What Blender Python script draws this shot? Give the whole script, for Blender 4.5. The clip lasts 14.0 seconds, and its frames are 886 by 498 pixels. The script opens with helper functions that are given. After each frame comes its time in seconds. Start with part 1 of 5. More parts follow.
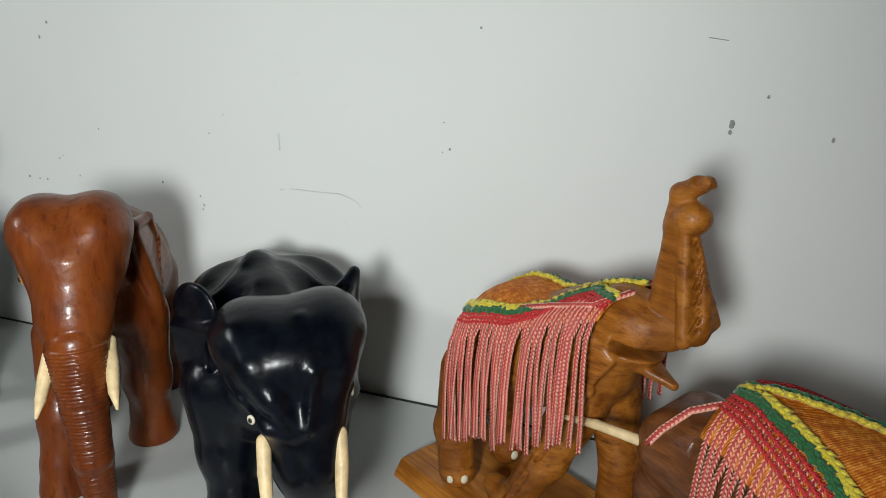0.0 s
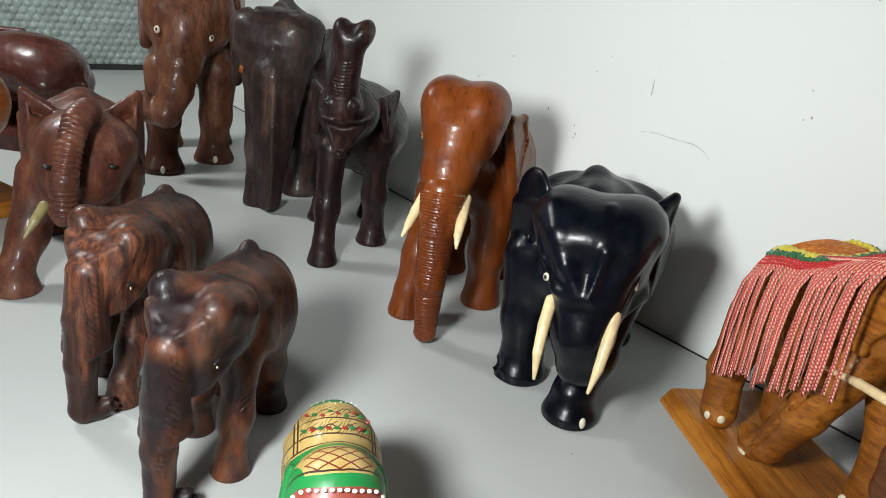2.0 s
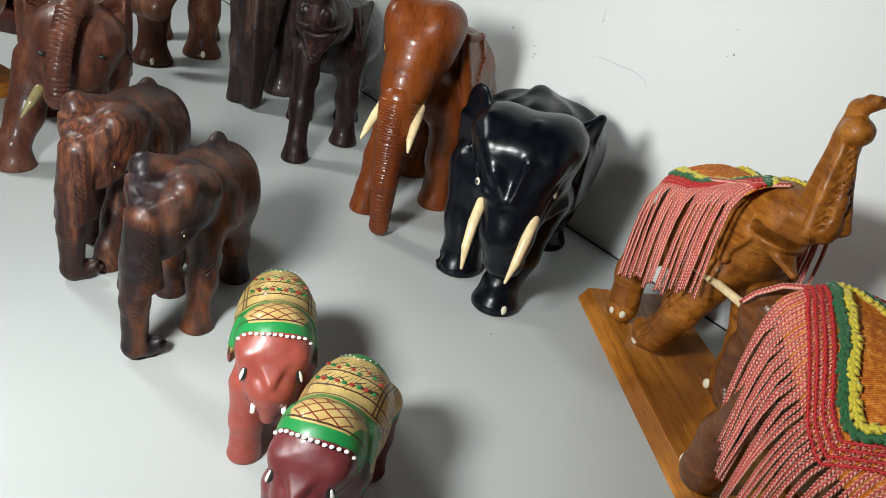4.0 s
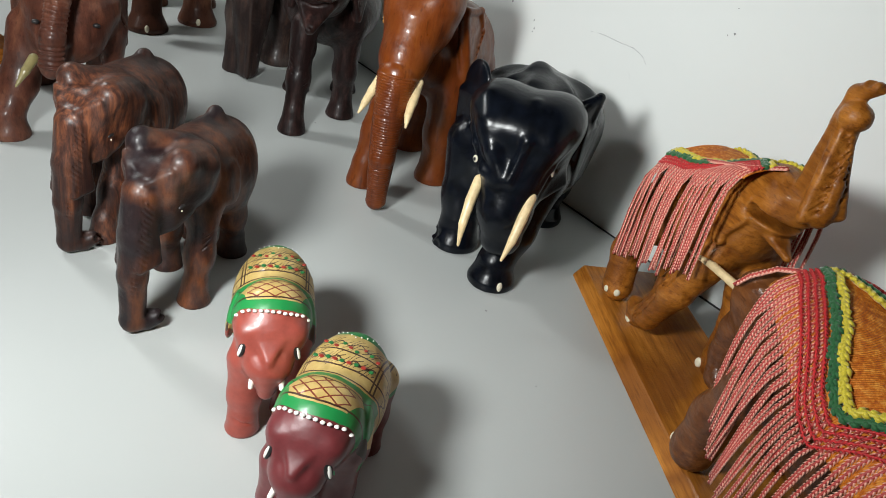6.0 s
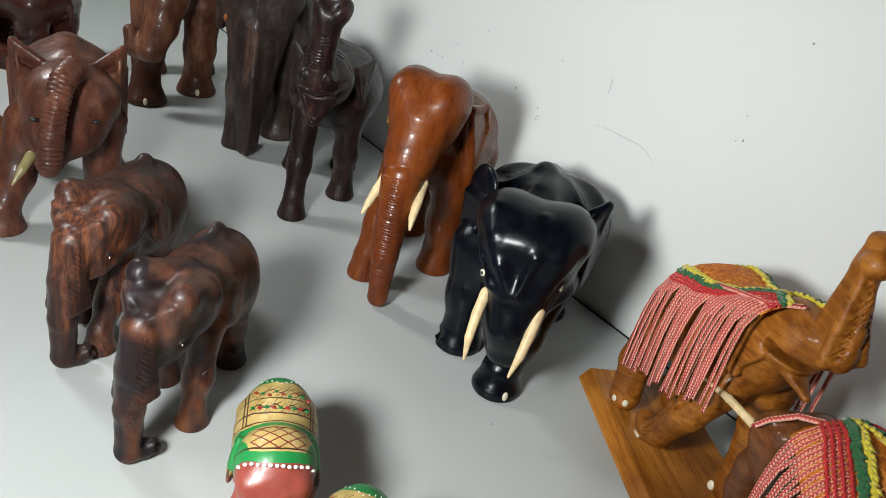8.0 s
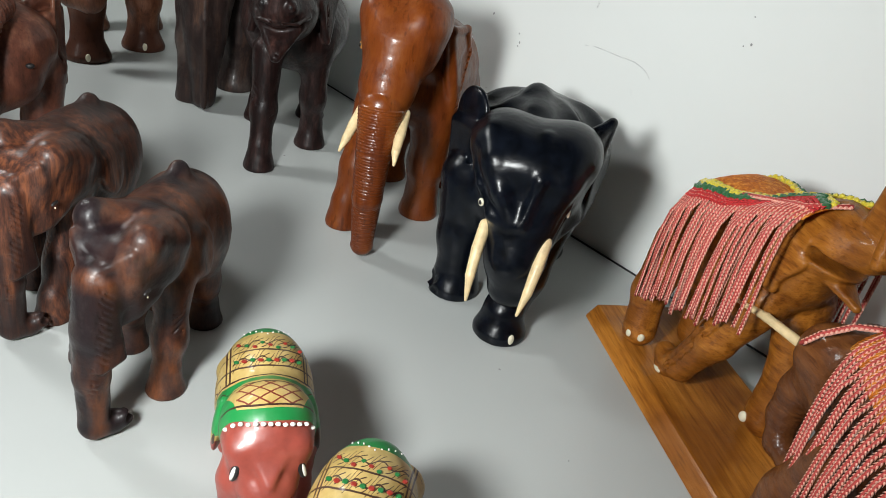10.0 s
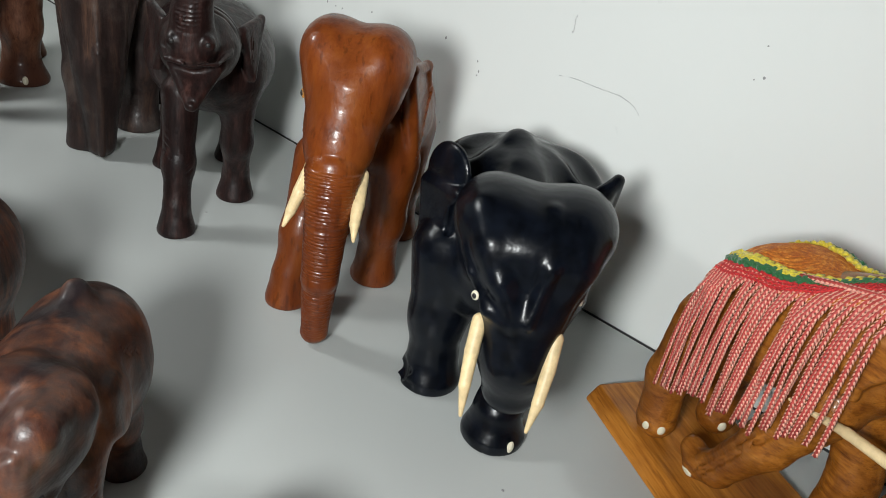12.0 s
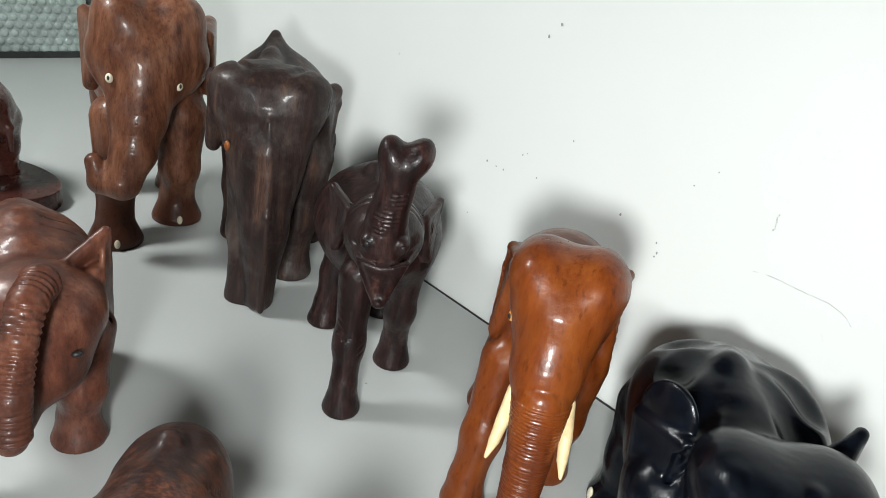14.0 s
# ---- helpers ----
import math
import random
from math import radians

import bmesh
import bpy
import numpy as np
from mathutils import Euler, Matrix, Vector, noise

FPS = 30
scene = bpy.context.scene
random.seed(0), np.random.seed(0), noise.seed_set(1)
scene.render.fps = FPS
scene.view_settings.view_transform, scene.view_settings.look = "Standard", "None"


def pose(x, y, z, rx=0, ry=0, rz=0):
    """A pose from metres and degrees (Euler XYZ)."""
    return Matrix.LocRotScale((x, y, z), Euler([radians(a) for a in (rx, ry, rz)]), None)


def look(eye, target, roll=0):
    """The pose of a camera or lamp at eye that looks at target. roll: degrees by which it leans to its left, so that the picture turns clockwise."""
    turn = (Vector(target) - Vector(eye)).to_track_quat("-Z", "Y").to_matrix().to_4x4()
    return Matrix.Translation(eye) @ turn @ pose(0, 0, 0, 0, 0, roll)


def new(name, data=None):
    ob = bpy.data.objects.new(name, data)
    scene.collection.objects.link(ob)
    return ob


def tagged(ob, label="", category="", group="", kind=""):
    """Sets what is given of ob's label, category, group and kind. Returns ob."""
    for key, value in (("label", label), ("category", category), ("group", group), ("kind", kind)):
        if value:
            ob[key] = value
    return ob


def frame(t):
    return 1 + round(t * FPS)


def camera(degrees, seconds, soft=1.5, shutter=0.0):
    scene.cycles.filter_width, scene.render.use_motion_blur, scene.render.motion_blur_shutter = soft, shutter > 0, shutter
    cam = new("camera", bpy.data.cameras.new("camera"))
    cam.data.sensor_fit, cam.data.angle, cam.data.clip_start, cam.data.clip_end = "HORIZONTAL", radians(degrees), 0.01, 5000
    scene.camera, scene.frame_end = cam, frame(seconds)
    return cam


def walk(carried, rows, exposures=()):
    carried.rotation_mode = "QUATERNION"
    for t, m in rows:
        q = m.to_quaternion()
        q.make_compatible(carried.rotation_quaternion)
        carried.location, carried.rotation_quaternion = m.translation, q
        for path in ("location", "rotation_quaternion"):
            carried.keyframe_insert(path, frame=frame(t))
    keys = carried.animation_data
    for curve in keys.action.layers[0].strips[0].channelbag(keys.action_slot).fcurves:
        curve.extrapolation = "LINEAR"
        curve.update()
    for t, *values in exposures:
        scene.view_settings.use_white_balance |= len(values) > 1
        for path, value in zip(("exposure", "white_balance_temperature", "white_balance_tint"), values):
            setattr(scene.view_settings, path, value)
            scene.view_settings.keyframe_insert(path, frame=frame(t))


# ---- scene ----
cam = camera(61.2, 14.0, 0.9)
PATH = [
    (0, (0.149, 0.085, 0.351), (-0.501, 1.851, -0.327), 0.4),
    (0.5, (0.16, 0.079, 0.324), (-0.722, 1.728, -0.387), 4.4),
    (1, (0.191, 0.071, 0.301), (-0.903, 1.58, -0.426), 6.3),
    (1.5, (0.213, 0.053, 0.299), (-1.083, 1.398, -0.415), 7.2),
    (2, (0.238, 0.033, 0.307), (-1.198, 1.229, -0.404), 7.2),
    (2.5, (0.272, 0.024, 0.317), (-1.209, 1.133, -0.442), 8.2),
    (3, (0.292, 0.023, 0.324), (-1.126, 1.17, -0.496), 9.4),
    (3.5, (0.301, 0.021, 0.335), (-1.05, 1.197, -0.556), 11.1),
    (4, (0.319, 0.018, 0.336), (-1.011, 1.191, -0.588), 11.6),
    (6.5, (0.314, 0.016, 0.347), (-0.966, 1.186, -0.65), 13.1),
    (7, (0.306, 0.023, 0.381), (-1.005, 1.188, -0.581), 13.1),
    (7.2, (0.299, 0.024, 0.388), (-1.012, 1.203, -0.556), 13.4),
    (9.3, (0.241, 0.031, 0.39), (-1.042, 1.262, -0.524), 12.3),
    (9.5, (0.248, 0.041, 0.365), (-1.029, 1.268, -0.564), 11.5),
    (10, (0.232, 0.041, 0.335), (-0.982, 1.297, -0.639), 11.2),
    (10.5, (0.199, 0.069, 0.327), (-0.929, 1.407, -0.643), 11.3),
    (11, (0.175, 0.078, 0.325), (-0.968, 1.412, -0.63), 10.7),
    (11.5, (0.155, 0.083, 0.324), (-0.948, 1.446, -0.638), 11.0),
    (12, (0.115, 0.096, 0.33), (-0.941, 1.504, -0.619), 11.3),
    (12.5, (0.089, 0.102, 0.341), (-0.9, 1.565, -0.597), 11.1),
    (13, (0.029, 0.095, 0.355), (-1.025, 1.528, -0.559), 10.5),
    (13.5, (0.014, 0.089, 0.356), (-1.184, 1.431, -0.517), 9.6),
    (14, (-0.005, 0.074, 0.397), (-1.251, 1.391, -0.447), 10.4),
]
EXPOSURE = [(0, -0.2), (0.5, -0.14), (1, 0.08), (3, 0.15), (4, 0.1), (6.5, 0.0), (9.5, 0.05), (10.5, 0.05), (11, 0.13), (12.5, -0.08), (13, -0.12), (13.5, 0.16), (14, 0.46)]
walk(cam, [(t, look(eye, target, roll)) for t, eye, target, roll in PATH], EXPOSURE)

# ---- world and lamps ----
world = bpy.data.worlds.new("world")
scene.world = world
world.use_nodes = True
world.node_tree.nodes["Background"].inputs["Color"].default_value = (0.9, 0.96, 1.0, 1)
world.node_tree.nodes["Background"].inputs["Strength"].default_value = 0.045


LAMP_WHITE = (0.965, 1.0, 0.995)


def area_lamp(x, y, z, power, sx=1.2, sy=0.3):
    data = bpy.data.lights.new("area_lamp", "AREA")
    data.shape, data.size, data.size_y, data.energy = "RECTANGLE", sx, sy, power
    data.color = LAMP_WHITE
    ob = new("area_lamp", data)
    ob.matrix_world = pose(x, y, z)
    return ob


# ceiling fixture, far in front of the shelf
area_lamp(-0.3, -2.6, 1.88, 9.5, 1.2, 0.3)
# unseen low lamp added at the left: leg shadows, more light on that side
area_lamp(-0.95, -0.1, 0.78, 6.8, 0.18, 0.18)


def clamp_lamp(eye, target, size, power, spread):
    """The small bright lamp in front of the shelf that throws the shadows on the wall."""
    data = bpy.data.lights.new("clamp_lamp", "AREA")
    data.shape, data.size, data.energy, data.spread = "DISK", size, power, radians(spread)
    data.color = LAMP_WHITE
    new("clamp_lamp", data).matrix_world = look(eye, target)


clamp_lamp((0.1, -0.1, 0.36), (-0.34, 0.52, 0.1), 0.1, 2.9, 136)


# ---- materials ----
def material(name):
    m = bpy.data.materials.new(name)
    m.use_nodes = True
    nt = m.node_tree
    return m, nt, nt.nodes["Principled BSDF"]


def node(nt, kind, **inputs):
    n = nt.nodes.new(kind)
    for k, v in inputs.items():
        n.inputs[k.replace("_", " ")].default_value = v
    return n


def coords(nt, scale=(1, 1, 1), turn=(0, 0, 0)):
    tc = nt.nodes.new("ShaderNodeTexCoord")
    mp = nt.nodes.new("ShaderNodeMapping")
    mp.inputs["Scale"].default_value = scale
    mp.inputs["Rotation"].default_value = [radians(a) for a in turn]
    nt.links.new(tc.outputs["Object"], mp.inputs["Vector"])
    return mp.outputs["Vector"]


def ramp(nt, fac, stops):
    r = nt.nodes.new("ShaderNodeValToRGB")
    els = r.color_ramp.elements
    while len(els) < len(stops):
        els.new(0.5)
    for e, (p, c) in zip(els, stops):
        e.position, e.color = p, (*c, 1)
    nt.links.new(fac, r.inputs["Fac"])
    return r.outputs["Color"]


def mix(nt, fac, a, b):
    n = nt.nodes.new("ShaderNodeMix")
    n.data_type = "RGBA"
    if isinstance(fac, float):
        n.inputs["Factor"].default_value = fac
    else:
        nt.links.new(fac, n.inputs["Factor"])
    for sock, v in ((n.inputs["A"], a), (n.inputs["B"], b)):
        if isinstance(v, tuple):
            sock.default_value = (*v, 1)
        else:
            nt.links.new(v, sock)
    return n.outputs["Result"]


def noise_tex(nt, vec, scale, detail=4.0, rough=0.6):
    n = node(nt, "ShaderNodeTexNoise", Scale=scale, Detail=detail, Roughness=rough)
    nt.links.new(vec, n.inputs["Vector"])
    return n.outputs["Fac"]


def bump(nt, height, strength, distance, bsdf):
    b = node(nt, "ShaderNodeBump", Strength=strength, Distance=distance)
    nt.links.new(height, b.inputs["Height"])
    nt.links.new(b.outputs["Normal"], bsdf.inputs["Normal"])
    return b


def scaled(nt, value, by):
    n = nt.nodes.new("ShaderNodeMath")
    n.operation = "MULTIPLY"
    n.inputs[1].default_value = by
    nt.links.new(value, n.inputs[0])
    return n.outputs[0]


def wood(name, dark, mid, light, rough=0.3, coat=0.3, grain=(40, 40, 6), turn=(0, 0, 0), patch=0.5, patch_scale=14.0, contrast=(0.35, 0.52, 0.7), relief=0.2, shine=0.22, dust=0.0, cover=0.5, heart=()):
    """Carved, oiled wood: streaks of grain along one axis, large darker patches, scratches and a worn gloss."""
    m, nt, b = material(name)
    v = coords(nt, grain, turn)
    streak = noise_tex(nt, v, 6.0, 6.0, 0.7)
    base = ramp(nt, streak, [(contrast[0], dark), (contrast[1], mid), (contrast[2], light)])
    v2 = coords(nt, (1, 1, 0.6), turn)
    blot = node(nt, "ShaderNodeTexNoise", Scale=patch_scale, Detail=3.0, Roughness=0.55, Distortion=0.6)
    nt.links.new(v2, blot.inputs["Vector"])
    mask = ramp(nt, blot.outputs["Fac"], [(cover - 0.08, (0, 0, 0)), (cover + 0.07, (1, 1, 1))])
    damp = nt.nodes.new("ShaderNodeMath")
    damp.operation = "MULTIPLY"
    damp.inputs[1].default_value = patch
    nt.links.new(mask, damp.inputs[0])
    col = mix(nt, damp.outputs[0], base, dark)
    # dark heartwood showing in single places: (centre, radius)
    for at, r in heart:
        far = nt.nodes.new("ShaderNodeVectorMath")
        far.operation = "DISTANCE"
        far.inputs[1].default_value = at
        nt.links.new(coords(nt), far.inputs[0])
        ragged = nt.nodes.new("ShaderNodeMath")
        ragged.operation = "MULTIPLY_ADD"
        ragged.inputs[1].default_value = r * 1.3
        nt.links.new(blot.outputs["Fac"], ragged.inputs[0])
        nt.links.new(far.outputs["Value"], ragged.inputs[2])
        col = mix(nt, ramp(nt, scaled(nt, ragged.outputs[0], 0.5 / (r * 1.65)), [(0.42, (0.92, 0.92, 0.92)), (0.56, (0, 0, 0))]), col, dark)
    # pores: short dark dashes along the grain
    pore = noise_tex(nt, coords(nt, tuple(max(1.0, g * 0.6) for g in grain), turn), 55.0, 2.0, 0.5)
    speck = ramp(nt, pore, [(0.3, tuple(c * 0.5 for c in dark)), (0.42, (1, 1, 1))])
    mul = nt.nodes.new("ShaderNodeMix")
    mul.data_type, mul.blend_type = "RGBA", "MULTIPLY"
    mul.inputs["Factor"].default_value = 0.35
    nt.links.new(col, mul.inputs["A"])
    nt.links.new(speck, mul.inputs["B"])
    out = mul.outputs["Result"]
    smear = noise_tex(nt, coords(nt, (1, 1, 1)), 34.0, 5.0, 0.65)
    if dust:
        # dry, greyed wear in irregular smears
        worn = ramp(nt, noise_tex(nt, coords(nt, (1, 1, 1), (30, 10, 50)), 22.0, 6.0, 0.7), [(0.5, (0, 0, 0)), (0.72, (dust, dust, dust))])
        out = mix(nt, worn, out, (0.2, 0.17, 0.15))
    nt.links.new(out, b.inputs["Base Color"])
    rr = nt.nodes.new("ShaderNodeMapRange")
    rr.inputs["From Min"].default_value, rr.inputs["From Max"].default_value = 0.3, 0.7
    rr.inputs["To Min"].default_value, rr.inputs["To Max"].default_value = rough - 0.08, rough + 0.16
    nt.links.new(smear, rr.inputs["Value"])
    nt.links.new(rr.outputs["Result"], b.inputs["Roughness"])
    b.inputs["Specular IOR Level"].default_value = shine
    b.inputs["Coat Weight"].default_value = coat
    b.inputs["Coat Roughness"].default_value = 0.16
    tool = noise_tex(nt, coords(nt, (1, 1, 1)), 170.0, 5.0, 0.65)
    add = nt.nodes.new("ShaderNodeMath")
    add.operation = "MULTIPLY_ADD"
    add.inputs[1].default_value = 1.6
    nt.links.new(tool, add.inputs[0])
    nt.links.new(streak, add.inputs[2])
    bump(nt, add.outputs[0], relief, 0.002, b)
    return m


def plain(name, color, rough=0.5, coat=0.0, spread=0.12, scale=60.0, metal=0.0, relief=0.1):
    m, nt, b = material(name)
    n = noise_tex(nt, coords(nt), scale, 4.0, 0.6)
    lo, hi = tuple(c * (1 - spread) for c in color), tuple(min(1, c * (1 + spread)) for c in color)
    nt.links.new(ramp(nt, n, [(0.3, lo), (0.7, hi)]), b.inputs["Base Color"])
    b.inputs["Roughness"].default_value = rough
    b.inputs["Metallic"].default_value = metal
    b.inputs["Coat Weight"].default_value = coat
    b.inputs["Coat Roughness"].default_value = 0.12
    bump(nt, n, relief, 0.001, b)
    return m


BLACK = plain("black_lacquer", (0.0025, 0.0035, 0.006), 0.27, 0.0, 0.6, 110.0, relief=0.4)
BLACK.node_tree.nodes["Principled BSDF"].inputs["Specular IOR Level"].default_value = 0.25
AMBER = wood("amber_wood", (0.075, 0.014, 0.003), (0.165, 0.037, 0.006), (0.24, 0.068, 0.012), 0.34, 0.22, (9, 9, 2.0), patch=0.45, contrast=(0.3, 0.5, 0.75), relief=0.14)
EBONY_BROWN = wood("ebony_brown_wood", (0.006, 0.003, 0.003), (0.02, 0.009, 0.008), (0.062, 0.027, 0.022), 0.38, 0.12, (24, 24, 4), patch=0.4, relief=0.2)
GREY_BROWN = wood("grey_brown_wood", (0.011, 0.007, 0.007), (0.036, 0.021, 0.018), (0.12, 0.062, 0.04), 0.42, 0.1, (16, 16, 2.0), patch=0.6, patch_scale=15.0, contrast=(0.32, 0.52, 0.74), relief=0.2, dust=0.25)
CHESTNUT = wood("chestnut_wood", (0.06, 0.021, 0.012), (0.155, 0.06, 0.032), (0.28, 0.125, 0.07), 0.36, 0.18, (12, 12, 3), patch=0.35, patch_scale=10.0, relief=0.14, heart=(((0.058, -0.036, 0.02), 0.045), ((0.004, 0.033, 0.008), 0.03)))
RED_BROWN = wood("red_brown_wood", (0.05, 0.017, 0.011), (0.11, 0.036, 0.021), (0.21, 0.082, 0.046), 0.4, 0.16, (10, 10, 4), patch=0.3, patch_scale=12.0, relief=0.16, dust=0.12)
POLISHED = wood("polished_dark_wood", (0.045, 0.015, 0.012), (0.075, 0.024, 0.018), (0.115, 0.04, 0.03), 0.24, 0.3, (8, 8, 3), patch=0.25, patch_scale=9.0, relief=0.05)
ROSEWOOD = wood("rosewood", (0.0075, 0.0045, 0.006), (0.06, 0.021, 0.012), (0.19, 0.06, 0.02), 0.4, 0.06, (8, 8, 2.4), patch=0.97, patch_scale=26.0, contrast=(0.3, 0.45, 0.66), relief=0.16, shine=0.27, dust=0.16, cover=0.53, heart=(((0.066, -0.011, 0.082), 0.024), ((0.04, 0.014, 0.098), 0.014), ((0.05, -0.008, 0.116), 0.018)))
ROSEWOOD_STREAK = wood("streaked_rosewood", (0.011, 0.0055, 0.0055), (0.064, 0.023, 0.014), (0.19, 0.062, 0.026), 0.4, 0.08, (60, 38, 2.2), patch=0.8, patch_scale=24.0, contrast=(0.32, 0.48, 0.68), relief=0.16, shine=0.27, dust=0.1)
HONEY = wood("honey_wood", (0.12, 0.031, 0.004), (0.32, 0.108, 0.013), (0.48, 0.185, 0.03), 0.38, 0.16, (5, 24, 36), patch=0.5, patch_scale=34.0, contrast=(0.3, 0.48, 0.72), relief=0.3)
RED_HONEY = wood("reddish_honey_wood", (0.06, 0.018, 0.006), (0.135, 0.045, 0.013), (0.24, 0.088, 0.024), 0.36, 0.25, (5, 20, 24), patch=0.5, patch_scale=24.0, contrast=(0.3, 0.5, 0.75), relief=0.26)
ORANGE_WOOD = wood("orange_wood", (0.17, 0.045, 0.01), (0.29, 0.085, 0.018), (0.4, 0.14, 0.03), 0.36, 0.3, (5, 26, 40), patch=0.3, contrast=(0.3, 0.5, 0.75))
BOARD_WOOD = wood("board_wood", (0.15, 0.042, 0.005), (0.42, 0.152, 0.02), (0.6, 0.25, 0.045), 0.36, 0.22, (2.0, 30, 30), patch=0.7, patch_scale=11.0, contrast=(0.28, 0.48, 0.72))
IVORY = plain("pale_tusk", (0.72, 0.55, 0.3), 0.42, 0.1, 0.2, 120.0)
NAIL = plain("cream_inlay", (0.72, 0.66, 0.5), 0.45, 0.0, 0.1)
PUPIL = plain("dark_pupil", (0.012, 0.01, 0.01), 0.5, 0.0)
GREEN_TUSK = plain("greenish_tusk", (0.24, 0.2, 0.085), 0.3, 0.3, 0.3)


def painted_surface(name, color, rough, mark, mark_scale, spread=0.03):
    m, nt, b = material(name)
    v = coords(nt)
    big = noise_tex(nt, v, 2.2, 3.0, 0.5)
    lo, hi = tuple(c * (1 - spread) for c in color), tuple(c * (1 + spread) for c in color)
    base = ramp(nt, big, [(0.35, lo), (0.65, hi)])
    scuff = noise_tex(nt, coords(nt, (1, 1, 1), (20, 30, 12)), mark_scale, 8.0, 0.75)
    fac = ramp(nt, scuff, [(0.66, (0, 0, 0)), (0.78, (0.5, 0.5, 0.5))])
    nt.links.new(mix(nt, fac, base, mark), b.inputs["Base Color"])
    rr = nt.nodes.new("ShaderNodeMapRange")
    rr.inputs["To Min"].default_value, rr.inputs["To Max"].default_value = rough - 0.05, rough + 0.1
    nt.links.new(scuff, rr.inputs["Value"])
    nt.links.new(rr.outputs["Result"], b.inputs["Roughness"])
    fine = noise_tex(nt, v, 260.0, 3.0, 0.5)
    bump(nt, fine, 0.06, 0.0006, b)
    return m


WALL = painted_surface("white_wall_paint", (0.8, 0.82, 0.795), 0.5, (0.6, 0.61, 0.6), 9.0)
SHELF = painted_surface("grey_white_laminate", (0.47, 0.488, 0.474), 0.34, (0.48, 0.5, 0.49), 16.0)
ROOM = plain("room_paint", (0.09, 0.094, 0.09), 0.8, 0.0, 0.05, 3.0)
FLOOR_TILE = plain("room_floor", (0.28, 0.27, 0.25), 0.5, 0.0, 0.15, 5.0)
DARK_GAP = plain("dark_joint", (0.03, 0.03, 0.03), 0.8)
PENCIL = plain("grey_scuff", (0.33, 0.33, 0.33), 0.8)
WRAP = plain("grey_bubble_film", (0.34, 0.4, 0.38), 0.28, 0.2, 0.35, 30.0)


# ---- mesh helpers ----
def finish(name, bm, mat, parent=None, label="", smooth=False, bevel=0.0):
    if bevel:
        bmesh.ops.bevel(bm, geom=list(bm.edges), offset=bevel, segments=2, affect="EDGES", profile=0.6)
    me = bpy.data.meshes.new(name)
    bm.to_mesh(me)
    bm.free()
    for mm in mat if isinstance(mat, (list, tuple)) else [mat]:
        me.materials.append(mm)
    if smooth:
        me.polygons.foreach_set("use_smooth", [True] * len(me.polygons))
    ob = new(name, me)
    if parent:
        ob.parent = parent
    if label:
        ob["label"] = label
    return ob


def part(name, bm, mat, parent, label="", **kw):
    return finish(name, bm, mat, parent, label, **kw)


def box(x0, x1, y0, y1, z0, z1):
    bm = bmesh.new()
    bmesh.ops.create_cube(bm, size=1, matrix=Matrix.Translation(((x0 + x1) / 2, (y0 + y1) / 2, (z0 + z1) / 2)) @ Matrix.Diagonal((x1 - x0, y1 - y0, z1 - z0, 1)))
    return bm


def group_at(name, m):
    ob = new(name)
    ob.empty_display_size = 0.02
    ob.matrix_world = m
    return ob


def tube(points, radius, sides=6, flat=1.0, twist=0.0, taper=None):
    """A tube along a polyline; twist (turns) with flat below 1 makes a laid cord."""
    bm = bmesh.new()
    pts = [Vector(p) for p in points]
    rings = []
    ref = Vector((0.31, 0.83, 0.46)).normalized()
    for i, p in enumerate(pts):
        d = (pts[min(i + 1, len(pts) - 1)] - pts[max(i - 1, 0)]).normalized()
        a = d.cross(ref).normalized()
        c = d.cross(a)
        f = i / max(1, len(pts) - 1)
        r = radius * (taper(f) if taper else 1)
        w = twist * f * 2 * math.pi
        ring = []
        for k in range(sides):
            t = 2 * math.pi * k / sides
            u, v = r * math.cos(t), r * flat * math.sin(t)
            ring.append(bm.verts.new(p + a * (u * math.cos(w) - v * math.sin(w)) + c * (u * math.sin(w) + v * math.cos(w))))
        rings.append(ring)
    for q, r in zip(rings, rings[1:]):
        for k in range(sides):
            bm.faces.new((q[k], q[(k + 1) % sides], r[(k + 1) % sides], r[k]))
    bm.faces.new(list(reversed(rings[0])))
    bm.faces.new(rings[-1])
    return bm


